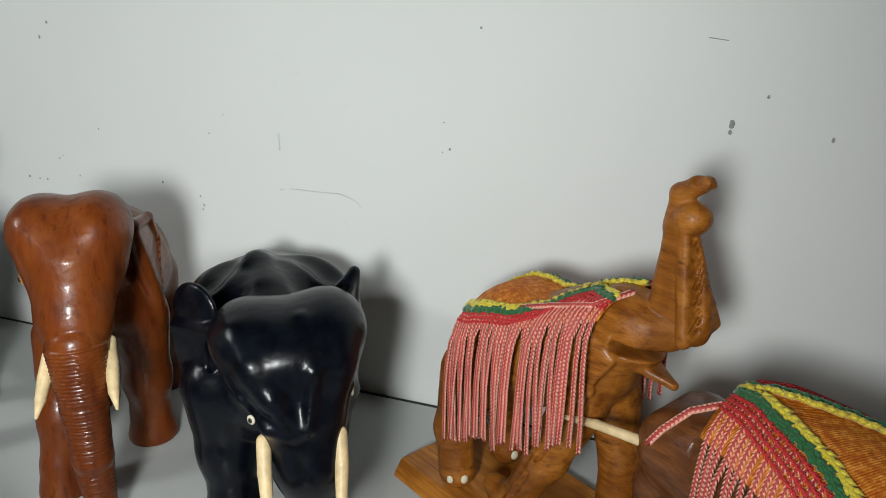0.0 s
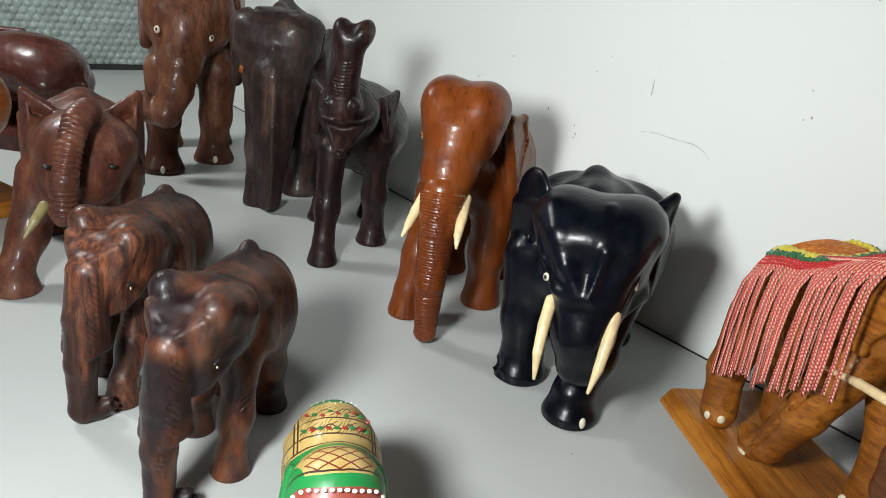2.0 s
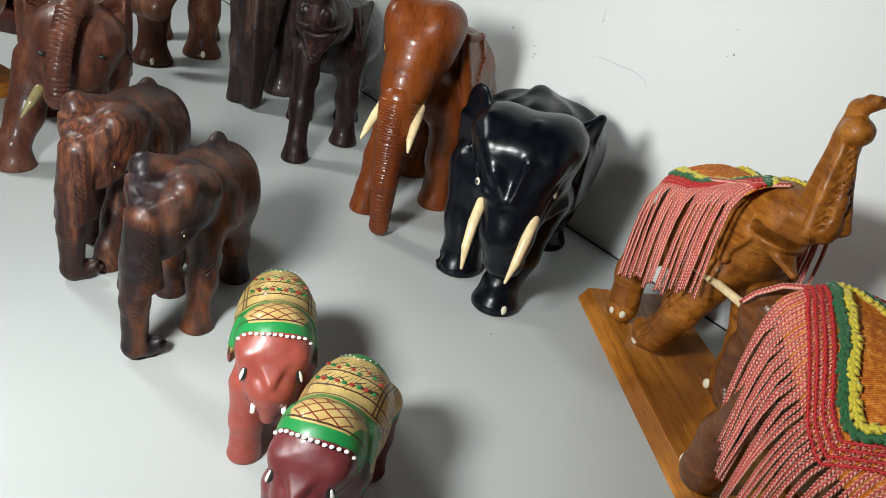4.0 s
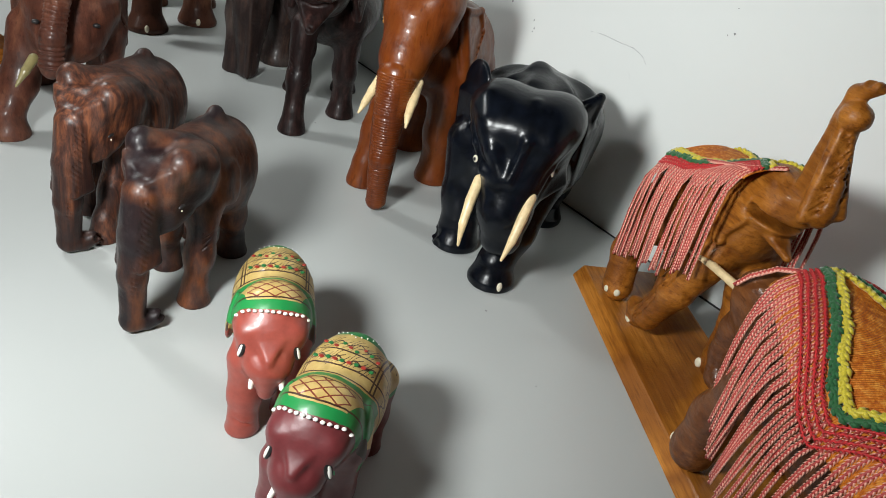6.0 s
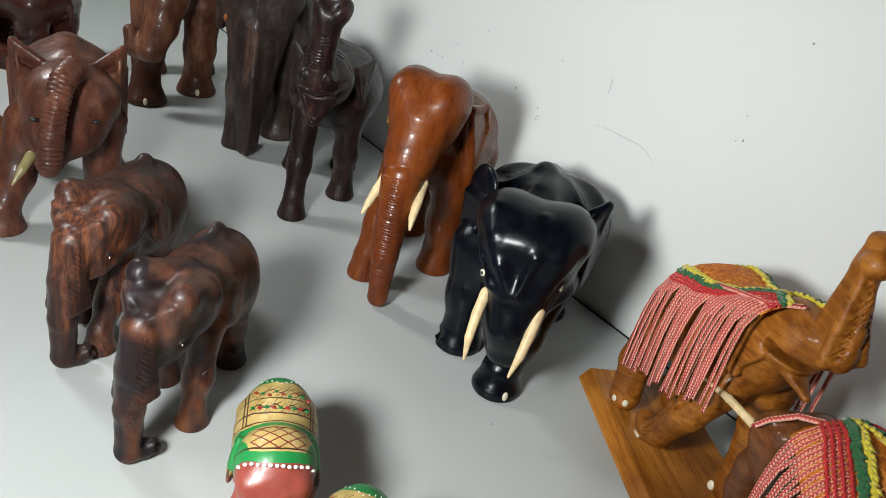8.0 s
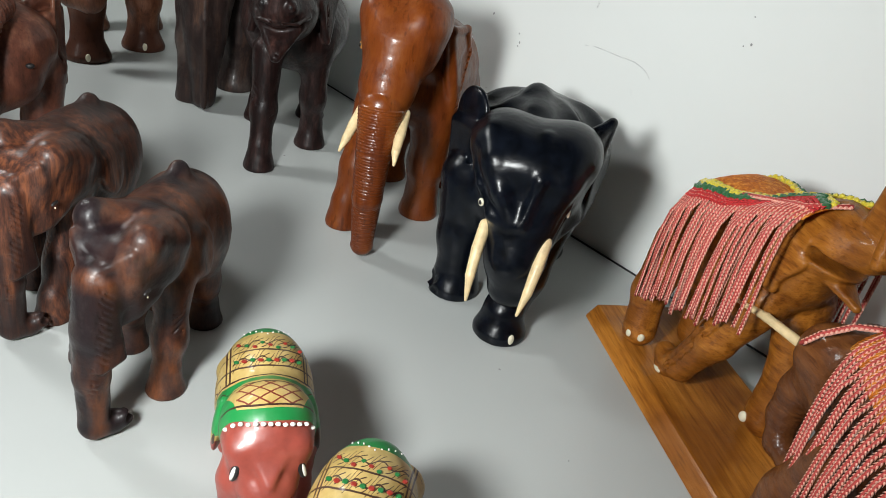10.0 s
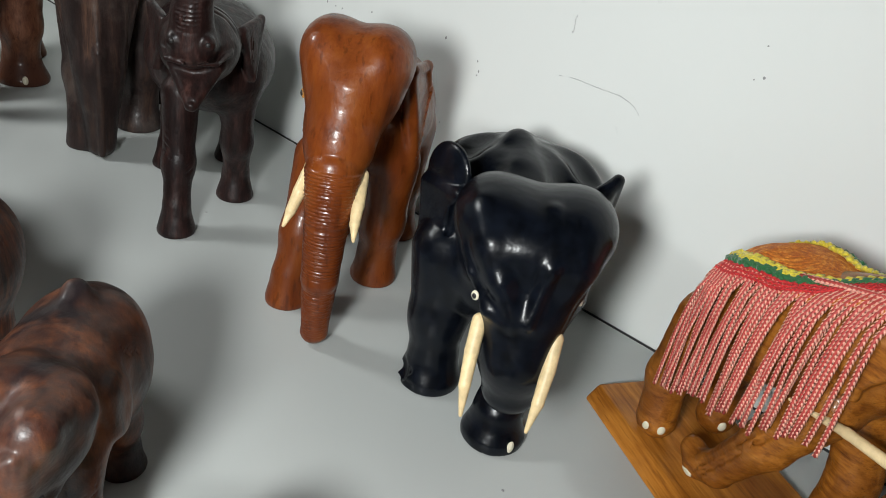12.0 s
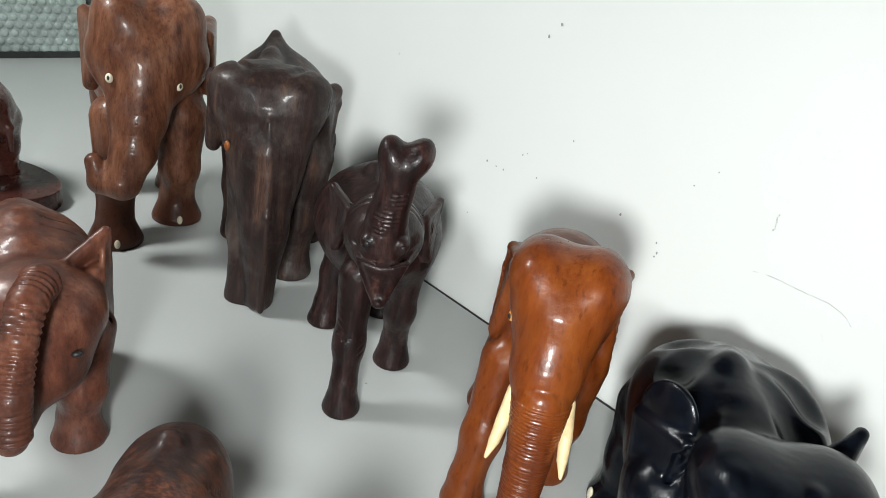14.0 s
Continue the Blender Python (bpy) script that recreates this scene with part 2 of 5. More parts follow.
# ---- carving: rounded solids blended into one skin ----
class Carving:
    def __init__(self, uneven=0.00011):
        self.ops = []
        self.uneven = uneven

    def cone(self, a, b, ra, rb, k=0.006, cut=False, groove=None):
        self.ops.append(("cone", np.array(a, float), np.array(b, float), ra, rb, k, cut, groove))

    def chain(self, pts, radii, k=0.006, cut=False, groove=None):
        run = 0.0
        for p, q, a, b in zip(pts, pts[1:], radii, radii[1:]):
            g = (*groove, run) if groove else None
            self.cone(p, q, a, b, k, cut, g)
            run += math.dist(p, q)

    def leaf(self, a, b, c, r, k=0.003, cut=False):
        """A flat three-cornered blade of thickness 2 r."""
        self.ops.append(("leaf", np.array(a, float), np.array(b, float), r, np.array(c, float), k, cut, None))

    def ell(self, c, r, turn=(0, 0, 0), k=0.008, cut=False):
        rot = np.array(Euler([radians(t) for t in turn]).to_matrix())
        self.ops.append(("ell", np.array(c, float), np.array(r, float), rot, k, cut))

    def turn(self, start, pivot, deg, shift=(0, 0, 0)):
        """Turns the solids added since start about an upright axis, then shifts them."""
        r = np.array(Euler((0, 0, radians(deg))).to_matrix())
        p, s = np.array(pivot, float), np.array(shift, float)
        for i in range(start, len(self.ops)):
            o = list(self.ops[i])
            o[1] = r @ (o[1] - p) + p + s
            if o[0] == "ell":
                o[3] = r @ o[3]
            else:
                o[2] = r @ (o[2] - p) + p + s
            if o[0] == "leaf":
                o[4] = r @ (o[4] - p) + p + s
            self.ops[i] = tuple(o)

    def bounds(self):
        lo, hi = np.full(3, 9.0), np.full(3, -9.0)
        for o in self.ops:
            if o[5] if o[0] == "ell" else o[6]:
                continue
            l, h = self.reach(o)
            k = (o[4] if o[0] == "ell" else o[5]) * 0.3
            lo, hi = np.minimum(lo, l - k), np.maximum(hi, h + k)
        return lo, hi

    @staticmethod
    def reach(o):
        if o[0] == "cone":
            r = max(o[3], o[4])
            return np.minimum(o[1], o[2]) - r, np.maximum(o[1], o[2]) + r
        if o[0] == "leaf":
            return np.minimum(np.minimum(o[1], o[2]), o[4]) - o[3], np.maximum(np.maximum(o[1], o[2]), o[4]) + o[3]
        ext = np.sqrt(((o[3] * o[2]) ** 2).sum(1))
        return o[1] - ext, o[1] + ext

    def skin(self, voxel, flat_foot=True, smooth=1):
        """The blended surface as vertices and quads."""
        lo, hi = self.bounds()
        lo, hi = lo - 3 * voxel, hi + 3 * voxel
        if flat_foot:
            lo[2] = -2.5 * voxel
        n = np.ceil((hi - lo) / voxel).astype(int) + 1
        axes = [lo[i] + voxel * np.arange(n[i]) for i in range(3)]
        field = np.full(n, 0.05, np.float32)
        for o in self.ops:
            k = o[4] if o[0] == "ell" else o[5]
            cut = o[5] if o[0] == "ell" else o[6]
            l, h = self.reach(o)
            pad = k + 3 * voxel
            i0 = np.clip(np.floor((l - pad - lo) / voxel).astype(int), 0, n - 1)
            i1 = np.clip(np.ceil((h + pad - lo) / voxel).astype(int) + 1, 1, n)
            if (i1 <= i0).any():
                continue
            sl = tuple(slice(a, b) for a, b in zip(i0, i1))
            x, y, z = np.meshgrid(*[ax[s] for ax, s in zip(axes, sl)], indexing="ij", sparse=True)
            if o[0] == "cone":
                a, b, ra, rb, groove = o[1], o[2], o[3], o[4], o[7]
                d = b - a
                q = max(float(d @ d), 1e-12)
                t = np.clip(((x - a[0]) * d[0] + (y - a[1]) * d[1] + (z - a[2]) * d[2]) / q, 0, 1)
                dist = np.sqrt((x - a[0] - t * d[0]) ** 2 + (y - a[1] - t * d[1]) ** 2 + (z - a[2] - t * d[2]) ** 2) - (ra + t * (rb - ra))
                if groove:
                    depth, period, run = groove
                    dist = dist + depth * np.cos((run + t * math.sqrt(q)) * 2 * math.pi / period) ** 4
            elif o[0] == "leaf":
                a, b, r, c = o[1], o[2], o[3], o[4]
                nrm = np.cross(b - a, c - a)
                nrm = nrm / np.linalg.norm(nrm)
                off = (x - a[0]) * nrm[0] + (y - a[1]) * nrm[1] + (z - a[2]) * nrm[2]
                near, within = None, True
                for p, q in ((a, b), (b, c), (c, a)):
                    d = q - p
                    t = np.clip(((x - p[0]) * d[0] + (y - p[1]) * d[1] + (z - p[2]) * d[2]) / float(d @ d), 0, 1)
                    e = np.sqrt((x - p[0] - t * d[0]) ** 2 + (y - p[1] - t * d[1]) ** 2 + (z - p[2] - t * d[2]) ** 2)
                    near = e if near is None else np.minimum(near, e)
                    side = np.cross(nrm, d)
                    within = within & ((x - p[0]) * side[0] + (y - p[1]) * side[1] + (z - p[2]) * side[2] > 0)
                dist = np.where(within, np.abs(off), near) - r
            else:
                c, r, rot = o[1], o[2], o[3]
                px, py, pz = [rot[0, i] * (x - c[0]) + rot[1, i] * (y - c[1]) + rot[2, i] * (z - c[2]) for i in range(3)]
                k0 = np.sqrt((px / r[0]) ** 2 + (py / r[1]) ** 2 + (pz / r[2]) ** 2)
                k1 = np.sqrt((px / r[0] ** 2) ** 2 + (py / r[1] ** 2) ** 2 + (pz / r[2] ** 2) ** 2)
                dist = k0 * (k0 - 1) / np.maximum(k1, 1e-9)
            old = field[sl]
            if cut:
                hh = np.clip(0.5 - 0.5 * (old + dist) / k, 0, 1)
                field[sl] = old + (-dist - old) * hh + k * hh * (1 - hh)
            else:
                hh = np.clip(0.5 + 0.5 * (old - dist) / k, 0, 1)
                field[sl] = old + (dist - old) * hh - k * hh * (1 - hh)
        if flat_foot:
            # the knife's unevenness: shallow facets in two sizes
            x, y, z = np.meshgrid(*axes, indexing="ij", sparse=True)
            for f, a in ((260.0, self.uneven), (610.0, self.uneven * 0.4), (1300.0, self.uneven * 0.16)):
                w = np.sin(f * (x + 0.6 * y + 0.25 * z) + 1.7 * np.sin(0.43 * f * (y - 0.5 * z))) + np.sin(f * (0.9 * z - 0.5 * x + 0.4 * y) + 1.3 * np.sin(0.37 * f * (x + y)))
                field += (a * (np.abs(w) - 0.7)).astype(np.float32)
            field = np.maximum(field, -axes[2][None, None, :])
        inside = field < 0
        cells = np.zeros(n - 1, np.int8)
        for dx in (0, 1):
            for dy in (0, 1):
                for dz in (0, 1):
                    cells += inside[dx:n[0] - 1 + dx, dy:n[1] - 1 + dy, dz:n[2] - 1 + dz]
        act = np.argwhere((cells > 0) & (cells < 8))
        index = np.full(n - 1, -1, np.int64)
        index[act[:, 0], act[:, 1], act[:, 2]] = np.arange(len(act))
        total, count = np.zeros((len(act), 3)), np.zeros(len(act))
        corners = [(i, j, k) for i in (0, 1) for j in (0, 1) for k in (0, 1)]
        for c in corners:
            for axis in range(3):
                if c[axis]:
                    continue
                e = list(c)
                e[axis] = 1
                va = field[act[:, 0] + c[0], act[:, 1] + c[1], act[:, 2] + c[2]]
                vb = field[act[:, 0] + e[0], act[:, 1] + e[1], act[:, 2] + e[2]]
                hit = (va < 0) != (vb < 0)
                t = np.where(hit, va / np.where(hit, va - vb, 1), 0)
                p = np.repeat(np.array(c, float)[None], len(act), 0)
                p[:, axis] += t
                total += p * hit[:, None]
                count += hit
        verts = lo + voxel * (act + total / count[:, None])
        quads = []
        for axis in range(3):
            u, v = (axis + 1) % 3, (axis + 2) % 3
            sa = [slice(None)] * 3
            sb = [slice(None)] * 3
            sa[axis], sb[axis] = slice(0, n[axis] - 1), slice(1, n[axis])
            a, b = inside[tuple(sa)], inside[tuple(sb)]
            e = np.argwhere(a != b)
            ok = (e[:, u] > 0) & (e[:, v] > 0) & (e[:, u] < n[u] - 1) & (e[:, v] < n[v] - 1)
            e = e[ok]
            q = []
            for du, dv in ((0, 0), (1, 0), (1, 1), (0, 1)):
                cell = e.copy()
                cell[:, u] -= du
                cell[:, v] -= dv
                q.append(index[cell[:, 0], cell[:, 1], cell[:, 2]])
            q = np.stack(q, 1)
            flip = ~a[e[:, 0], e[:, 1], e[:, 2]]
            q[flip] = q[flip][:, ::-1]
            quads.append(q)
        quads = np.concatenate(quads)
        for _ in range(smooth):
            acc, cnt = np.zeros_like(verts), np.zeros(len(verts))
            for i in range(4):
                for j in ((i + 1) % 4, (i + 3) % 4):
                    np.add.at(acc, quads[:, i], verts[quads[:, j]])
                    np.add.at(cnt, quads[:, i], 1)
            moved = 0.5 * verts + 0.5 * acc / cnt[:, None]
            moved[:, 2] = np.where(verts[:, 2] < voxel * 0.6, verts[:, 2], moved[:, 2])
            verts = moved
        return verts, quads


def carved(name, layers, mats, m, label, category, group="", voxel=0.0014, size=(1, 1, 1)):
    """One solid mesh out of several carvings: (carving, material index, voxel, flat foot)."""
    vs, fs, ms, base = [], [], [], 0
    for c, mi, vox, foot in layers:
        v, q = c.skin(vox or voxel, foot)
        vs.append(v)
        fs.append(q + base)
        ms.append(np.full(len(q), mi))
        base += len(v)
    v, q, mi = np.concatenate(vs), np.concatenate(fs), np.concatenate(ms)
    me = bpy.data.meshes.new(name)
    me.vertices.add(len(v))
    me.vertices.foreach_set("co", v.astype(np.float32).ravel())
    me.loops.add(q.size)
    me.loops.foreach_set("vertex_index", q.astype(np.int32).ravel())
    me.polygons.add(len(q))
    me.polygons.foreach_set("loop_start", (np.arange(len(q)) * 4).astype(np.int32))
    me.polygons.foreach_set("material_index", mi.astype(np.int32))
    me.polygons.foreach_set("use_smooth", np.ones(len(q), bool))
    for mm in mats:
        me.materials.append(mm)
    me.update(calc_edges=True)
    me.validate()
    ob = new(name, me)
    ob.matrix_world = m @ Matrix.Diagonal((*size, 1))
    return tagged(ob, label, category, group)


def stand(x, y, hx, hy, z=0.0):
    """A pose at (x, y, z) whose own +x looks along (hx, hy)."""
    return pose(x, y, z, 0, 0, math.degrees(math.atan2(hy, hx)))


def leg(c, top, foot, r, flare=1.25, k=0.01, knee=0.0, nail=None):
    """A leg from the trunk of the body down to a flared foot; knee pushes its middle forward."""
    (tx, ty, tz), (fx, fy) = top, foot
    fz = 0.0
    mid = ((tx + fx) / 2 + knee, (ty + fy) / 2, tz * 0.5)
    ank = (fx, fy, tz * 0.2)
    c.chain([top, mid, ank], [r * 1.3, r, r * 0.92], k)
    c.cone(ank, (fx + r * 0.1, fy, fz + r * 0.25), r * 0.92, r * flare, 0.004)
    if nail is not None:
        for side in nail:
            a = radians(side)
            nail_layer.ell((fx + r * 0.1 + math.cos(a) * r * flare * 0.97, fy + math.sin(a) * r * flare * 0.97, r * 0.42), (r * 0.1, r * 0.15, r * 0.27), (0, 0, side), 0.0005)


# ---- the setting ----
WALL_Y = 0.618
for nm, b, mat_, lab in (
    ("wall_north", (-2.6, 2.0, WALL_Y, WALL_Y + 0.12, -0.75, 1.9), WALL, "white painted wall with faint scuffs behind the shelf"),
    ("wall_west", (-2.72, -2.6, -10.0, WALL_Y + 0.12, -0.75, 1.9), ROOM, "plain painted room wall"),
    ("wall_east", (2.0, 2.12, -10.0, WALL_Y + 0.12, -0.75, 1.9), ROOM, "plain painted room wall"),
    ("wall_south", (-2.72, 2.12, -10.12, -10.0, -0.75, 1.9), ROOM, "plain painted room wall"),
    ("floor", (-2.72, 2.12, -10.12, WALL_Y + 0.12, -0.85, -0.75), FLOOR_TILE, "plain grey room floor"),
    ("ceiling", (-2.72, 2.12, -10.12, WALL_Y + 0.12, 1.9, 2.0), ROOM, "plain pale ceiling"),
):
    tagged(finish(nm, box(*b), mat_), lab, "room", kind="structure")

shelf = group_at("display_shelf", pose(0, 0, 0))
tagged(shelf, "smooth grey-white laminate display shelf against the wall", "shelf")
part("shelf_top", box(-1.85, 1.4, -0.4, WALL_Y - 0.0035, -0.035, 0.0), SHELF, shelf)
part("shelf_front", box(-1.85, 1.4, -0.37, -0.35, -0.75, -0.039), SHELF, shelf)
part("joint", box(-1.85, 1.4, WALL_Y - 0.0028, WALL_Y - 0.0005, -0.035, 0.0004), DARK_GAP, shelf, "dark gap between shelf and wall")


def bubble_panel():
    ob = group_at("bubble_wrap_panel", pose(-1.53, 0, 0))
    tagged(ob, "grey bubble-wrapped panel standing upright at the shelf's end", "panel")
    part("backing", box(-0.03, -0.002, -0.38, WALL_Y - 0.02, 0.0, 0.5), WRAP, ob, bevel=0.004)
    verts, faces = [], []
    step = 0.0165
    for r in range(33):
        for c in range(60):
            cy, cz = -0.37 + step * (c + 0.5 * (r % 2)), 0.016 + r * step * 0.87
            if cy > WALL_Y - 0.03:
                continue
            rr = step * 0.47 * random.uniform(0.92, 1.03)
            base = len(verts)
            for lvl, (f, h) in enumerate(((1.0, 0.0), (0.86, 0.0022), (0.5, 0.0035))):
                for s in range(10):
                    a = 2 * math.pi * s / 10
                    verts.append((-0.003 + h, cy + rr * f * math.cos(a), cz + rr * f * math.sin(a)))
            verts.append((0.0009, cy, cz))
            for lvl in range(2):
                for s in range(10):
                    a, b = base + lvl * 10 + s, base + lvl * 10 + (s + 1) % 10
                    faces.append((a, b, b + 10, a + 10))
            for s in range(10):
                faces.append((base + 20 + s, base + 20 + (s + 1) % 10, base + 30))
    me = bpy.data.meshes.new("bubble_film")
    me.from_pydata(verts, [], faces)
    me.materials.append(WRAP)
    me.polygons.foreach_set("use_smooth", [True] * len(me.polygons))
    b = new("bubble_film", me)
    b.parent = ob
    tagged(b, kind="stuff")
    part("bottom_strip", box(-0.032, 0.002, -0.38, WALL_Y - 0.02, 0.0005, 0.012), DARK_GAP, ob, "dark bottom edge strip")


bubble_panel()

# ---- the carved elephants ----
nail_layer = Carving()


def fresh():
    global nail_layer
    nail_layer = Carving()
    return Carving(), Carving(), nail_layer, Carving()


def eye(ring, pupil, at, r, face):
    """An inlaid ring with a dark pupil, lying on the side that faces (degrees)."""
    a = radians(face)
    n = np.array((math.cos(a), math.sin(a), 0.0))
    ring.ell(at, (r * 0.4, r * 0.86, r), (0, 0, face), 0.0004)
    pupil.ell(np.array(at) + n * r * 0.28, (r * 0.3, r * 0.52, r * 0.64), (0, 0, face), 0.0004)


def layers(body, ivory, nails, pupil, vox=None):
    out = [(body, 0, vox, True)]
    for c, i in ((ivory, 1), (nails, 2), (pupil, 3)):
        if c.ops:
            out.append((c, i, 0.0006, False))
    return out


def black_elephant():
    c, iv, nl, pu = fresh()
    c.uneven = 0.00005
    c.ell((-0.025, 0, 0.098), (0.088, 0.06, 0.055))
    c.ell((-0.036, -0.001, 0.121), (0.072, 0.057, 0.037), k=0.012)
    for s in (-1, 1):
        c.ell((-0.034, 0.027 * s, 0.121), (0.058, 0.034, 0.033), (8 * s, 0, 0), 0.012)
    # back: a broad dome with a low spine, shallow hollows fanning out between soft ridges

    def dome(x, y, lift):
        return (x, y, 0.119 + lift + 0.005 * min(1.0, abs(y) / 0.03) + 0.039 * math.sqrt(max(0.05, 1 - ((x + 0.036) / 0.072) ** 2 - ((y + 0.001) / 0.057) ** 2)))

    for run in (((-0.028, -0.014), (-0.004, -0.026), (0.014, -0.038)), ((-0.028, 0.014), (-0.004, 0.026), (0.014, 0.038)), ((-0.048, -0.02), (-0.038, -0.036), (-0.024, -0.048)),
                ((-0.048, 0.018), (-0.038, 0.036), (-0.024, 0.048)), ((-0.066, -0.016), (-0.076, -0.03), (-0.076, -0.042)), ((-0.066, 0.014), (-0.076, 0.03), (-0.076, 0.042))):
        c.chain([dome(x, y, 0.019) for x, y in run], [0.0192, 0.021, 0.0205], 0.004, cut=True)
    c.chain([dome(-0.06, -0.006, -0.003), dome(-0.04, -0.008, -0.001), dome(-0.01, -0.004, -0.004)], [0.003, 0.0045, 0.003], 0.014)
    leg(c, (0.022, -0.04, 0.1), (0.026, -0.036), 0.0185, 1.2)
    leg(c, (0.035, 0.026, 0.09), (0.068, 0.012), 0.017, 1.25, nail=(34,))
    leg(c, (-0.07, -0.036, 0.09), (-0.07, -0.038), 0.021, nail=(-75,))
    leg(c, (-0.07, 0.03, 0.09), (-0.078, 0.022), 0.021, nail=(150,))
    # head, turned a little to its left: two domes over a flat-planed face that narrows into the trunk
    c.ell((0.055, 0.007, 0.132), (0.04, 0.041, 0.036), k=0.012)
    c.ell((0.06, -0.018, 0.15), (0.032, 0.023, 0.022), k=0.012)
    c.ell((0.06, 0.03, 0.152), (0.032, 0.023, 0.022), k=0.012)
    c.ell((0.07, 0.006, 0.15), (0.028, 0.03, 0.018), k=0.012)
    c.leaf((0.088, -0.014, 0.142), (0.088, 0.03, 0.142), (0.094, 0.01, 0.085), 0.012, 0.01)
    c.chain([(0.082, 0.009, 0.105), (0.09, 0.011, 0.08), (0.088, 0.013, 0.056)], [0.0245, 0.0205, 0.0165], 0.01)
    c.cone((0.086, 0.013, 0.055), (0.076, 0.013, 0.05), 0.0155, 0.012, 0.006)
    c.chain([(0.076, -0.024, 0.162), (0.091, -0.018, 0.148), (0.1, -0.008, 0.13), (0.105, 0.003, 0.113)], [0.003, 0.004, 0.0035, 0.002], 0.008)
    c.chain([(0.078, 0.013, 0.167), (0.1, 0.016, 0.144), (0.1075, 0.011, 0.112)], [0.0018, 0.002, 0.0018], 0.006)
    c.chain([(0.068, -0.036, 0.155), (0.086, -0.0285, 0.138), (0.093, -0.025, 0.128)], [0.0015, 0.0015, 0.0012], 0.006)
    c.chain([(0.072, 0.047, 0.15), (0.086, 0.037, 0.125), (0.092, 0.03, 0.098)], [0.0015, 0.0018, 0.0015], 0.005)
    # brow edge and cheek edge
    c.chain([(0.088, -0.024, 0.127), (0.1, -0.012, 0.112), (0.105, 0.003, 0.108)], [0.002, 0.002, 0.0015], 0.006)
    c.leaf((0.06, 0.04, 0.125), (0.05, 0.046, 0.1), (0.082, 0.03, 0.092), 0.004, 0.006)
    # one ear: a broad upright blade with a slab hanging under it
    c.ell((0.018, -0.049, 0.15), (0.0195, 0.0052, 0.0215), (0, 30, 44), 0.003)
    c.leaf((0.034, -0.038, 0.143), (0.008, -0.06, 0.138), (0.018, -0.052, 0.078), 0.0065, 0.003)
    c.chain([(0.044, -0.034, 0.152), (0.036, -0.041, 0.135), (0.036, -0.042, 0.1)], [0.0015, 0.002, 0.0015], 0.003, cut=True)
    # the other: a narrow pointed blade
    c.leaf((0.03, 0.045, 0.155), (0.016, 0.051, 0.128), (0.014, 0.054, 0.166), 0.0036, 0.003)
    c.leaf((0.024, 0.038, 0.156), (0.02, 0.051, 0.13), (0.015, 0.054, 0.1665), 0.0032, 0.003)
    c.leaf((0.026, 0.048, 0.14), (0.006, 0.054, 0.14), (0.018, 0.048, 0.088), 0.0055, 0.003)
    for s in (-1, 1):
        e = 0.0025 * (s > 0)
        iv.chain([(0.094 + e, 0.0065 + 0.0205 * s + e, 0.1), (0.104 + e, 0.0055 + 0.0205 * s + e, 0.086), (0.113 + e, 0.0045 + 0.0195 * s + e, 0.069), (0.118 + 2 * e, 0.0035 + 0.0172 * s + e, 0.052 + e)], [0.0044, 0.0042, 0.0034, 0.0012], 0.0006)
        eye(nl, pu, (0.0988, -0.0198, 0.1185) if s < 0 else (0.0835, 0.0395, 0.119), 0.0031, 8 + (44 if s < 0 else 72) * s)
    # chipped toe
    c.ell((0.036, -0.0575, 0.009), (0.011, 0.0075, 0.009), (0, 0, 20), 0.0012, cut=True)
    c.ell((0.05, -0.05, 0.004), (0.006, 0.006, 0.005), (0, 0, 40), 0.0012, cut=True)
    c.ell((0.024, -0.058, 0.003), (0.006, 0.004, 0.005), k=0.0015, cut=True)
    c.cone((0.041, -0.05, 0.012), (0.046, -0.056, 0.012), 0.003, 0.004, 0.001, cut=True)
    carved("black_elephant", layers(c, iv, nl, pu, 0.0011), [BLACK, IVORY, NAIL, PUPIL], stand(-0.1205, 0.483, 0.585, -0.811),
           "glossy black carved elephant with cream tusks, on the shelf", "elephant figurine", "carved elephants", size=(1.05, 1.0, 1.0))


